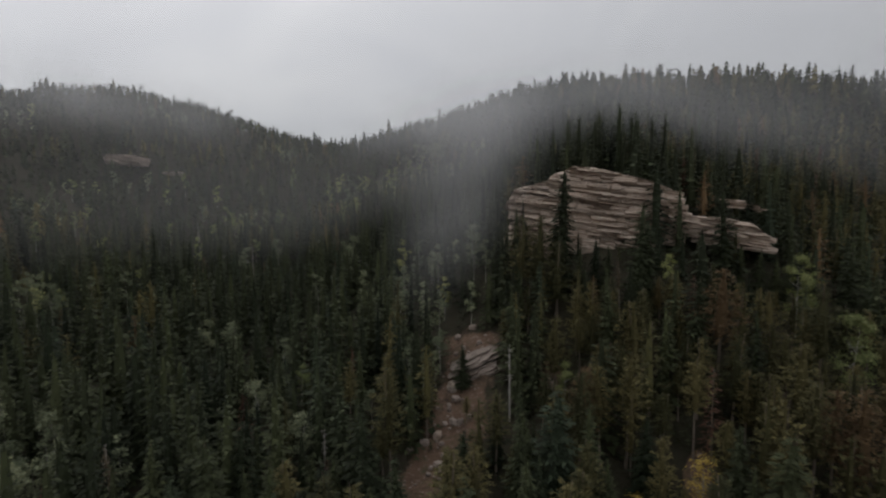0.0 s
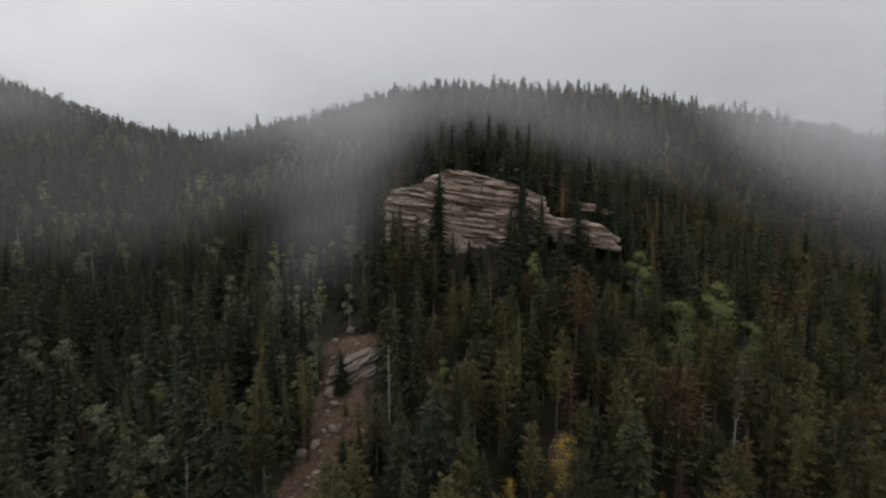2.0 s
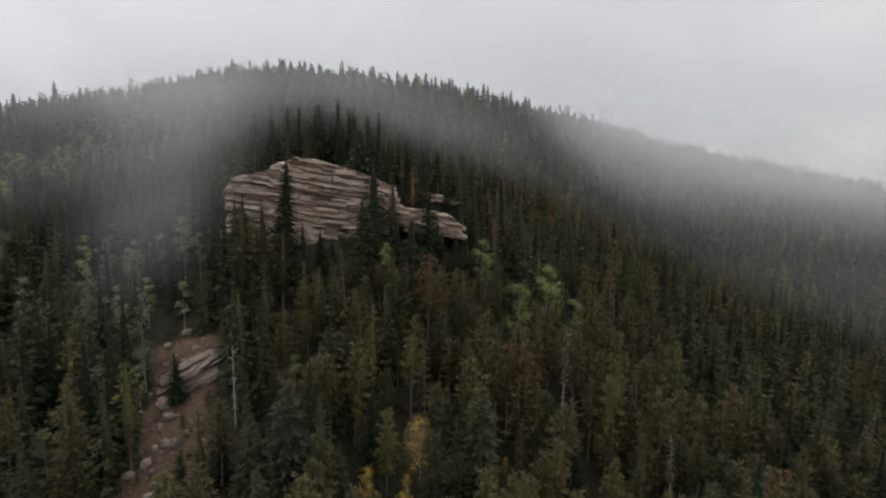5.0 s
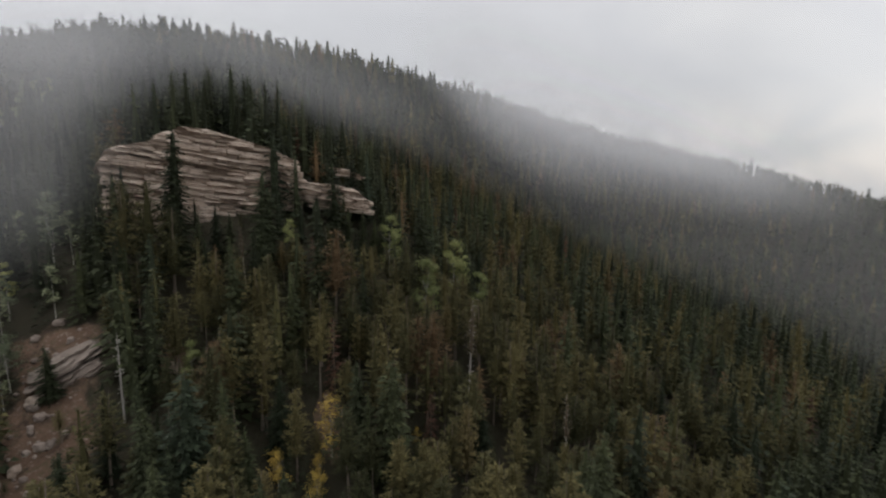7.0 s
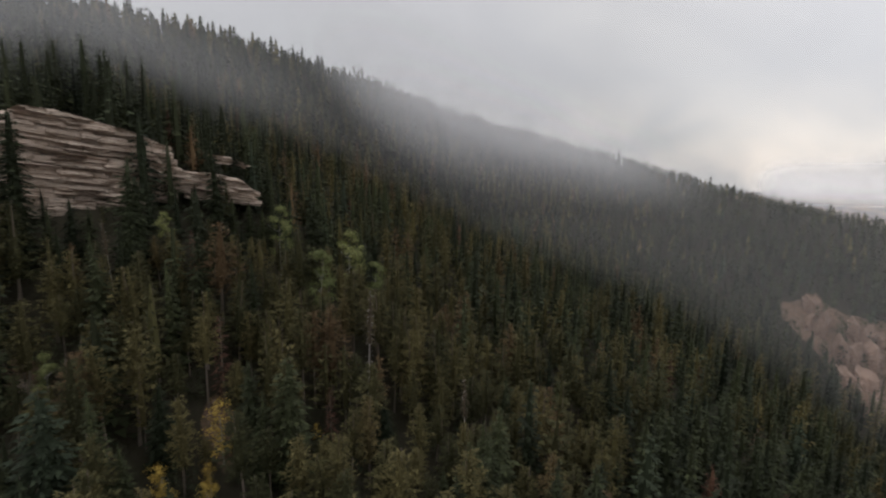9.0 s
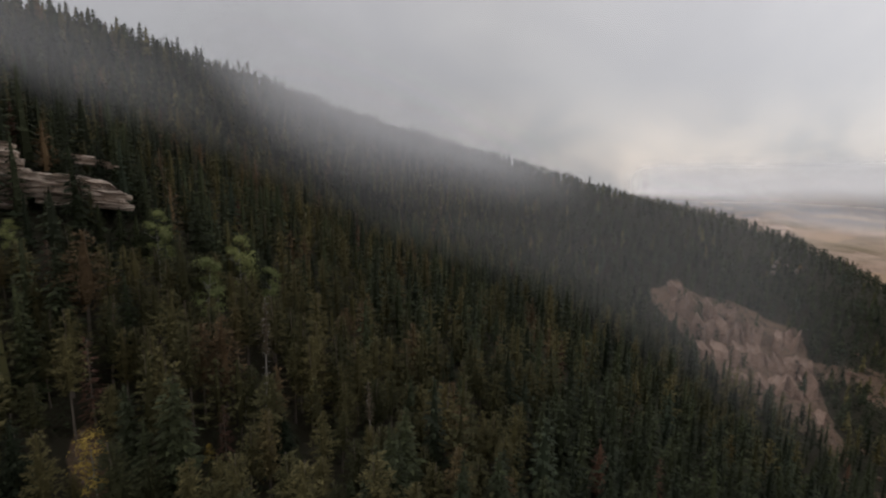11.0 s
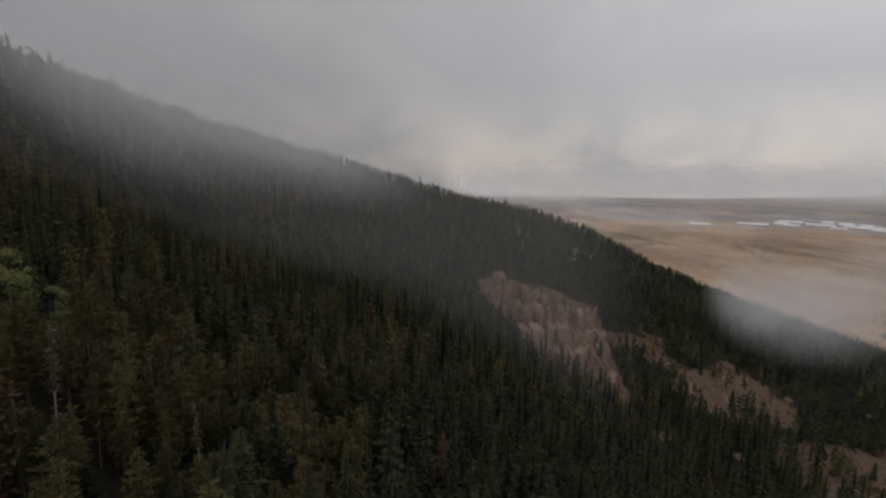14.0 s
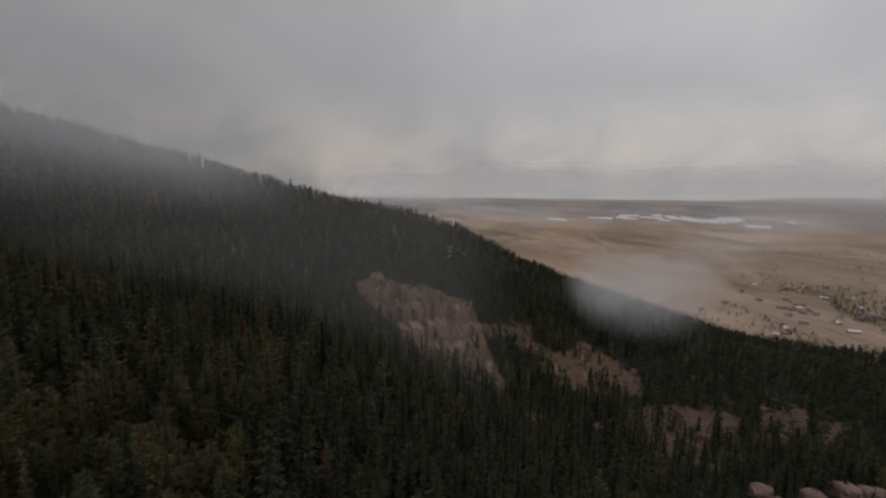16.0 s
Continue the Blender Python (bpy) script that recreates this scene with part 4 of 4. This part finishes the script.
def outcrop(name, label, a, d, base, top_of, foot_of, u0, u1, mat, seed, bed=1.15, dip=7.0, lean=0.22, depth=13.0, length=(9.0, 24.0), bow=0.006, sunk=7.0):
    """Bedded rock that faces the valley: courses of uneven slabs, each set back from the one below. u runs along the face."""
    rng = np.random.RandomState(seed)
    cx, cy = bearing(a, d)
    root = tagged(new(name), label, "rock outcrop")
    root.matrix_world = pose(float(cx), float(cy), base, 0, 0, -a)
    z = min(foot_of(u) for u in np.linspace(u0, u1, 30)) - sunk
    peak = max(top_of(u) + math.tan(radians(dip)) * u for u in np.linspace(u0, u1, 30))
    slope = math.tan(radians(dip))
    while z < peak:
        thick = bed * rng.choice((1.0, 1.5, 2.2, 3.0))
        u = u0 + rng.uniform(-2, 3)
        set_back = rng.choice((-0.7, -0.1, 0.4, 1.0)) * bed
        while u < u1:
            l = rng.uniform(*length)
            end = min(u + l, u1 + rng.uniform(-1, 1))
            # trim the slab to where the face is this high
            us = np.linspace(u, end, 16)
            fit = [v for v in us if foot_of(v) - sunk < z - slope * v and z - slope * v + 0.25 < top_of(v)]
            if fit and fit[-1] - fit[0] > 1.0:
                v0, v1 = fit[0], fit[-1]
                mid, ln = (v0 + v1) / 2, v1 - v0
                zz = z - slope * mid
                back = lean * max(0, zz - foot_of(mid)) + set_back + rng.uniform(-0.45, 0.45) + bow * (mid - (u0 + u1) / 2) ** 2
                bm = slab(rng, ln + 1.2, depth, thick * 1.1, False, lambda p, m=mid, q=zz: top_of(m + p) - q + slope * p)
                block_part("rock_slab", bm, mat, root, pose(mid, depth / 2 + back, zz, rng.uniform(-1, 1), dip + rng.uniform(-0.8, 0.8), rng.uniform(-3, 3)))
            u += l
        z += thick
    return root


def curve(*pairs):
    xs, ys = [p[0] for p in pairs], [p[1] for p in pairs]
    return lambda u: float(np.interp(u, xs, ys))


outcrop("rock_outcrop", "large pinkish-grey bedded rock outcrop rising among spruces", 16.0, 142, 250.0,
        curve((-25, -3), (-23.5, 2), (-22, 6.8), (-12, 9.2), (-9, 11.2), (-4, 13.2), (2, 12.8), (8, 11.0), (16, 8.8), (21, 6.8), (24, 5.4), (27, 4.4)),
        curve((-25, -6), (-10, -9), (0, -13), (10, -12), (24, -7)), -24.0, 26.0, SANDSTONE, 1, depth=16, bed=0.62, dip=8.0, length=(3.0, 10.0))
outcrop("rock_outcrop", "low pale bedded rock ledge on the wooded slope", 29.8, 144, 250.0,
        curve((-12, -1.2), (-2, -1.8), (6, -3.5), (10, -7)), curve((-12, -5), (10, -9)), -11, 10, SANDSTONE, 2, 0.4, 9, 0.35, 9, (4, 10), sunk=2.5)
outcrop("rock_outcrop", "dark ledge of bedded rock half hidden by trees", 31.0, 156, 250.0,
        curve((-4, 3.2), (1, 2.6), (6, 0.4)), curve((-4, 1.6), (6, -0.4)), -3.5, 5, SANDSTONE, 3, 0.4, 7, 0.3, 8, (3, 8), sunk=0.8)
g = float(land(*bearing(3.5, 114))[0])
outcrop("rock_outcrop", "tilted grey rock slabs above a red gully", 3.4, 112, g,
        curve((-6, 0.5), (-2, 2.8), (4, 5.0), (6, 4.8)), curve((-6, -2), (6, -0.5)), -5, 5.5, GREY_ROCK, 4, 0.28, -24, 0.9, 6, (2, 5))
g = float(land(*bearing(-32, 420))[0])
outcrop("rock_outcrop", "pale rock ledge far up the misty hillside", -33.5, 415, g + 9,
        curve((-16, 5), (-10, 8), (4, 8), (15, 6)), curve((-16, 3), (15, 2)), -15, 14, GREY_ROCK, 5, 0.9, 3, 0.3, 12, (7, 16), sunk=4.0)
outcrop("rock_outcrop", "pale rock ledge far up the misty hillside", -29.7, 415, g + 3,
        curve((-7, 2.4), (7, 3)), curve((-7, 0), (7, 0)), -7, 7, GREY_ROCK, 6, 0.9, 0, 0.3, 9, (5, 10), sunk=2.0)


def seen_ground(a, e):
    """The distance at which the slope is met at a bearing and an angle of view."""
    d = np.arange(180, 560, 1.5)
    over = np.where(land(*bearing(a, d)) >= EYE[2] + d * math.tan(radians(e)))[0]
    return float(d[over[0]]) if over.size else 560.0


def stepped_cliff(label, top, low, mat, seed, step=1.0, width=(4.0, 9.0), full=0.94, stand=1.0):
    """A jointed cliff: courses of upright blocks between an upper and a lower edge, each stepped back up the slope."""
    rng = np.random.RandomState(seed)
    ta, te, la, le = [q[0] for q in top], [q[1] for q in top], [q[0] for q in low], [q[1] for q in low]
    am = (ta[0] + ta[-1]) / 2
    dm = seen_ground(am, (np.interp(am, ta, te) + np.interp(am, la, le)) / 2)
    cx, cy = bearing(am, dm)
    base = pose(float(cx), float(cy), float(land(cx, cy)[0]), 0, 0, -am)
    root = tagged(new("rock_cliff"), label, "rock cliff")
    root.matrix_world = base
    back_to_root = base.inverted()
    e = min(le)
    while e < max(te):
        a = ta[0] + rng.uniform(0, 0.6)
        while a < ta[-1]:
            wide = rng.uniform(*width)
            deg = math.degrees(wide / dm)
            mid, ee = a + deg / 2, e + rng.uniform(-0.25, 0.25)
            a += deg
            if not np.interp(mid, la, le) + 0.3 < ee < np.interp(mid, ta, te) - step * 0.7 or rng.rand() > full:
                continue
            d0, d1 = seen_ground(mid, ee), seen_ground(mid, ee + step)
            z0, z1 = EYE[2] + d0 * math.tan(radians(ee)), EYE[2] + d1 * math.tan(radians(ee + step))
            tall, deep = (z1 - z0) * rng.uniform(1.0, 1.35) * stand + 1.6, min(d1 - d0, 14) + 6
            x, y = bearing(mid, d0 + deep / 2 - rng.uniform(0.0, 2.2))
            m = pose(float(x), float(y), z0 - 1.4, 0, rng.uniform(-5, 5), -mid + rng.uniform(-16, 16))
            block_part("rock_block", slab(rng, wide * 1.12, deep, tall, True), mat, root, back_to_root @ m)
        e += step * 0.86
    return root


stepped_cliff("tall brown jointed rock cliff in a bare scar of the slope", CLIFF_TOP, CLIFF_LOW, BROWN_ROCK, 11, 2.3, (4.5, 10.0), 0.9, 1.25)
stepped_cliff("brown rock bluff among dark pines", BLUFF_TOP, BLUFF_LOW, BROWN_ROCK, 13, 1.9, (4.0, 9.0), 0.8, 1.2)
stepped_cliff("low broken brown rock bands on a bare bench among pines", BENCH_TOP, BENCH_LOW, BROWN_ROCK, 14, 1.2, (3.5, 7.0), 0.3, 0.6)


def boulder(name, label, x, y, size, seed, mat, lift=0.3):
    rng = np.random.RandomState(seed)
    bm = bmesh.new()
    bmesh.ops.create_icosphere(bm, subdivisions=4 if size > 3 else 3, radius=1.0)
    shift = Vector(rng.uniform(-40, 40, 3))
    for v in bm.verts:
        n = v.co.copy()
        v.co += n * (noise.noise(n * 1.1 + shift) * 0.38 + noise.noise(n * 2.6 + shift) * 0.20 + noise.noise(n * 6.0 + shift) * 0.09)
        for ax in range(3):
            v.co[ax] = math.copysign(min(abs(v.co[ax]), 0.86 + 0.1 * noise.noise(n * 1.5 + shift)), v.co[ax])
        v.co = Vector((v.co.x * size, v.co.y * size * 0.85, v.co.z * size * 0.78))
    me = bpy.data.meshes.new(name)
    bm.to_mesh(me)
    bm.free()
    me.materials.append(mat)
    ob = new(name, me)
    ob.matrix_world = pose(x, y, float(land(x, y)[0]) + size * lift, rng.uniform(-10, 10), rng.uniform(-10, 10), rng.uniform(0, 360))
    return tagged(ob, label, "boulder")


# boulders and scree in the red gully
brng = np.random.RandomState(8)
for k in range(70):
    s = brng.uniform(0, 1)
    a, d = 3.0 - 5.5 * s + brng.normal(0, 1.6), 126 - 42 * s + brng.normal(0, 2)
    x, y = bearing(a, d)
    ob = boulder("boulder", "grey-pink angular boulder in the red gully", float(x), float(y), 0.3 + 0.9 * brng.uniform(0, 1) ** 2.5, 100 + k, GREY_ROCK)
    tagged(ob, group="boulders in the gully")
for a, d, s in ((12, 107, 1.3), (12.6, 106, 1.0), (-1.5, 100, 1.2), (0.5, 112, 1.6)):
    x, y = bearing(a, d)
    boulder("boulder", "grey-pink angular boulder in the red gully", float(x), float(y), s, int(a * 10) + 500, SANDSTONE)
# pale pinnacles that stand up from the valley side under the camera
for k, (a, d, s) in enumerate(((137.4, 232, 4.5), (139.3, 228, 3.5), (141.6, 242, 5.0), (143.9, 260, 6.0), (145.9, 267, 6.0), (148.0, 269, 6.5))):
    x, y = bearing(a, d)
    tagged(boulder("boulder", "pale pink rounded rock crag below the slope", float(x), float(y), s, 600 + k, PINK_ROCK, 0.75), group="pale crags")
for k in range(26):
    a, d = brng.uniform(108, 143), brng.uniform(190, 400)
    x, y = bearing(a, d)
    tagged(boulder("boulder", "weathered brown rock among pines", float(x), float(y), brng.uniform(1.2, 3.6), 700 + k, BROWN_ROCK), group="rocks on the lower slope")


for k in range(9):
    a, d = brng.uniform(100.5, 104), brng.uniform(455, 500)
    x, y = bearing(a, d)
    tagged(boulder("boulder", "pale weathered rock on the wooded ridge", float(x), float(y), brng.uniform(1.6, 2.8), 800 + k, GREY_ROCK, 0.6), group="pale rocks on the ridge")


# ---- the plain: scattered farm buildings ----
def house(a, d, length, wide, tall, turn, wall, roof, label):
    x, y = bearing(a, d)
    z = float(land(x, y)[0])
    root = tagged(new("house"), label, "building", "buildings on the plain")
    root.matrix_world = pose(float(x), float(y), z, 0, 0, turn)
    bm = bmesh.new()
    bmesh.ops.create_cube(bm, size=1.0, matrix=Matrix.Translation((0, 0, tall / 2 - 1)) @ Matrix.Diagonal((length, wide, tall + 2, 1)))
    block_part("wall", bm, wall, root, Matrix.Identity(4))
    bm = bmesh.new()
    rise, e = wide * 0.28, 0.5
    sec = [(-wide / 2 - e, tall - 0.2), (0, tall + rise), (wide / 2 + e, tall - 0.2), (wide / 2 + e, tall - 0.5), (0, tall + rise - 0.4), (-wide / 2 - e, tall - 0.5)]
    ends = [[bm.verts.new((s * (length / 2 + e), py, pz)) for py, pz in sec] for s in (-1, 1)]
    for k in range(6):
        bm.faces.new((ends[0][k], ends[0][(k + 1) % 6], ends[1][(k + 1) % 6], ends[1][k]))
    bm.faces.new(ends[0][::-1])
    bm.faces.new(ends[1])
    bmesh.ops.recalc_face_normals(bm, faces=bm.faces)
    block_part("roof", bm, roof, root, Matrix.Identity(4))
    for s in (-1, 1):
        for k in range(3):
            bm = bmesh.new()
            bmesh.ops.create_cube(bm, size=1.0, matrix=Matrix.Translation((length * (k - 1) * 0.3, s * wide / 2, tall * 0.55)) @ Matrix.Diagonal((length * 0.1, 0.12, tall * 0.35, 1)))
            block_part("window", bm, WINDOW_GLASS, root, Matrix.Identity(4))
    return root


hrng = np.random.RandomState(3)
for k in range(48):
    a, d = hrng.normal(139.5, 3.2), hrng.normal(1130, 130)
    big = hrng.rand() < 0.3
    house(a, d, hrng.uniform(13, 20) if big else hrng.uniform(8, 12), hrng.uniform(6, 9), hrng.uniform(2.8, 4), hrng.uniform(0, 180), WHITE_WALL if hrng.rand() < 0.3 else TAN_WALL,
          METAL_ROOF if hrng.rand() < 0.25 else DARK_ROOF, "small farm building with a pitched roof on the plain")
for k in range(26):
    a, d = hrng.triangular(112, 125, 140), hrng.normal(3050, 130)
    house(a, d, hrng.uniform(40, 130), hrng.uniform(20, 36), hrng.uniform(4, 7), hrng.uniform(-12, 12) - a, WHITE_WALL, METAL_ROOF, "long white shed far out on the plain")


# ---- mist: torn sheets of thin cloud that hang along the slope ----
def mist(name, label, points, mat, sheets=3, spread=14.0, seed=0, fall=1.0, sink=0.35, ends=0.22, tail=1.0, settle=0.0):
    """A bank of mist along a line of (bearing, distance, height of its middle, half thickness): sheets one behind the other, thin towards every edge."""
    rng = np.random.RandomState(seed)
    pts = np.array(points, float)
    s = np.linspace(0, 1, len(pts))
    near = pts[:, 1].mean() < 1000
    nu, nv = 70, 30
    V, F, T, n = [], [], [], 0
    for k in range(sheets):
        u = np.linspace(0, 1, nu)
        a, d, z, t = [np.interp(u, s, pts[:, c]) for c in range(4)]
        for arr in (a, d, z, t):
            arr[:] = np.convolve(np.pad(arr, 5, "edge"), np.ones(11) / 11, "valid")
        d = d + (k - (sheets - 1) / 2) * spread + 4 * np.sin(u * 9 + k * 2.1 + seed)
        v = np.linspace(-1, 1, nv)
        A, W = np.meshgrid(a, v, indexing="ij")
        Dm, Z, Th = np.meshgrid(d, v, indexing="ij")[0], np.meshgrid(z, v, indexing="ij")[0], np.meshgrid(t, v, indexing="ij")[0]
        U = np.meshgrid(u, v, indexing="ij")[0]
        Dm = Dm + sink * Th * W
        x, y = bearing(A, Dm)
        V.append(np.stack([x, y, Z + Th * W], -1).reshape(-1, 3))
        soft = np.clip(1 - np.abs(W), 0, 1)
        soft = 0.004 + 0.996 * soft * soft * (3 - 2 * soft)
        e = np.clip(np.minimum(U, 1 - U) / ends, 0, 1) if ends else np.ones_like(U)
        soft = np.where(W < 0, soft ** tail, soft)
        # it thins out where it touches the slope
        clear = np.clip(((Z + Th * W).ravel() - land(x.ravel(), y.ravel()) - 6.0) / (settle or float(np.clip(d.mean() * 0.13, 14, 60))), 0, 1) if near else np.ones(x.size)
        T.append((soft * (0.004 + 0.996 * e * e * (3 - 2 * e))).ravel() * (0.02 + 0.98 * clear * clear * (3 - 2 * clear)))
        i, j = np.meshgrid(np.arange(nu - 1), np.arange(nv - 1), indexing="ij")
        q = (i * nv + j).ravel()
        F.append(np.stack([q, q + nv, q + nv + 1, q + 1], 1) + n)
        n += nu * nv
    ob = new(name, mesh_of(name, np.concatenate(V), np.concatenate(F), [mat], smooth=True, thick=np.concatenate(T)))
    return tagged(ob, label, "mist", kind="stuff")


MIST = mist_material("mist", 0.18, 0.6)
THICK_MIST = mist_material("thick_mist", 0.18, 0.85, 0.016, True, top=0.54)
SPUR_MIST = mist_material("spur_mist", 0.18, 0.7, 0.022, top=0.53)
VEIL = mist_material("thin_haze", 0.12, 0.9, 0.008, True)
KNOLL = mist_material("knoll_mist", 0.18, 0.9, 0.016, True)
PLUME = mist_material("torn_plume", 0.18, 0.8, 0.012, top=0.58)
WISP = mist_material("mist_wisp", 0.16, 0.75, 0.03)
LOW_CLOUD = mist_material("low_cloud", 0.18, 0.6, 0.0035)
HORIZON_CLOUD = mist_material("horizon_cloud", 0.6, 0.7, 0.0012, True, tone=(0.93, 0.92, 0.92))
CAP = mist_material("ridge_cloud", 0.18, 0.8, 0.012, True)
B = EYE[2]
mist("mist", "wisp of mist drifting down past the rock outcrop", [(-9, 118, B - 2, 22), (-3, 118, B + 4, 34), (3, 120, B + 16, 36), (9, 122, B + 24, 30), (14, 124, B + 28, 22)], WISP, 2, 6, 1, ends=0.5, sink=0.1)
mist("mist", "bank of mist pouring over the ridge", [(36, 306, B + 80, 22), (41, 304, B + 74, 38), (47, 298, B + 53, 62), (54, 292, B + 35, 66), (62, 297, B + 25, 52), (71, 313, B + 11, 43), (79, 334, B - 2, 36), (86, 350, B - 14, 27)], THICK_MIST, 4, 13, 2, ends=0.33, sink=0.3, tail=1.7)
mist("mist", "cloud that hides the falling ridge line", [(46, 425, B + 70, 18), (49, 420, B + 64, 32), (53, 415, B + 54, 42), (60, 415, B + 40, 44), (67, 420, B + 27, 34), (73, 432, B + 14, 24), (79, 450, B - 4, 12)], CAP, 3, 9, 15, ends=0.3, sink=0.3, tail=1.2, settle=18.0)
mist("mist", "thin mist along the main summit ridge", [(-14, 330, B + 46, 22), (-4, 304, B + 56, 30), (8, 290, B + 62, 42), (20, 292, B + 62, 44), (29, 298, B + 66, 34)], MIST, 3, 14, 3, sink=0.4, tail=1.5)
mist("mist", "thin mist over the western hilltop", [(-66, 430, B + 80, 46), (-50, 430, B + 82, 48), (-36, 430, B + 84, 44), (-19, 440, B + 68, 34)], MIST, 3, 18, 4)
mist("mist", "bank of mist over the lower spur", [(115, 405, B - 84, 18), (118, 400, B - 90, 34), (122, 396, B - 93, 40), (127, 396, B - 94, 38), (134, 405, B - 80, 26)], SPUR_MIST, 5, 7, 5, ends=0.4)
mist("mist", "torn mist rising from the plain", [(117, 600, B - 165, 30), (121, 620, B - 150, 44), (126, 660, B - 122, 56), (131, 700, B - 96, 58), (136, 740, B - 70, 44), (141, 760, B - 60, 30)], PLUME, 2, 24, 6, ends=0.35)
mist("low_cloud", "white low cloud lying along the far plain", [(88, 2300, B - 70, 120), (92, 2300, B - 85, 120), (98, 2300, B - 130, 100), (104, 2320, B - 176, 64), (114, 2350, B - 190, 50), (124, 2500, B - 182, 50), (136, 2500, B - 186, 60), (152, 2500, B - 180, 54)], LOW_CLOUD, 3, 120, 7, sink=5.0, ends=0.05)
mist("haze", "thin haze between the near slope and the far ridge", [(-64, 240, B + 20, 140), (-20, 240, B + 25, 140), (24, 240, B + 20, 140), (68, 240, B - 5, 140), (98, 240, B - 20, 140), (112, 240, B - 75, 90)], VEIL, 1, 10, 9, ends=0.2)
mist("mist", "thin mist over the knoll behind the large outcrop", [(-6, 182, B + 34, 22), (6, 184, B + 36, 28), (18, 188, B + 38, 30), (30, 194, B + 34, 30), (46, 206, B + 26, 26)], KNOLL, 1, 10, 31, ends=0.3, sink=0.3)
for k, d in enumerate((3300, 4200, 5500)):
    mist("low_cloud", "pale cloud that blurs the far horizon", [(86.5, d, B - 0.022 * d, 0.04 * d), (90, d, B - 0.022 * d, 0.05 * d), (96, d, B - 0.022 * d, 0.052 * d), (102, d, B - 0.02 * d, 0.05 * d), (110, d, B - 64, 190), (118, d, B - 60, 190), (135, d, B - 56, 195), (172, d, B - 60, 195), (200, d, B - 60, 195)], HORIZON_CLOUD, 1, 10, 30 + k, ends=0.125, sink=0.1)
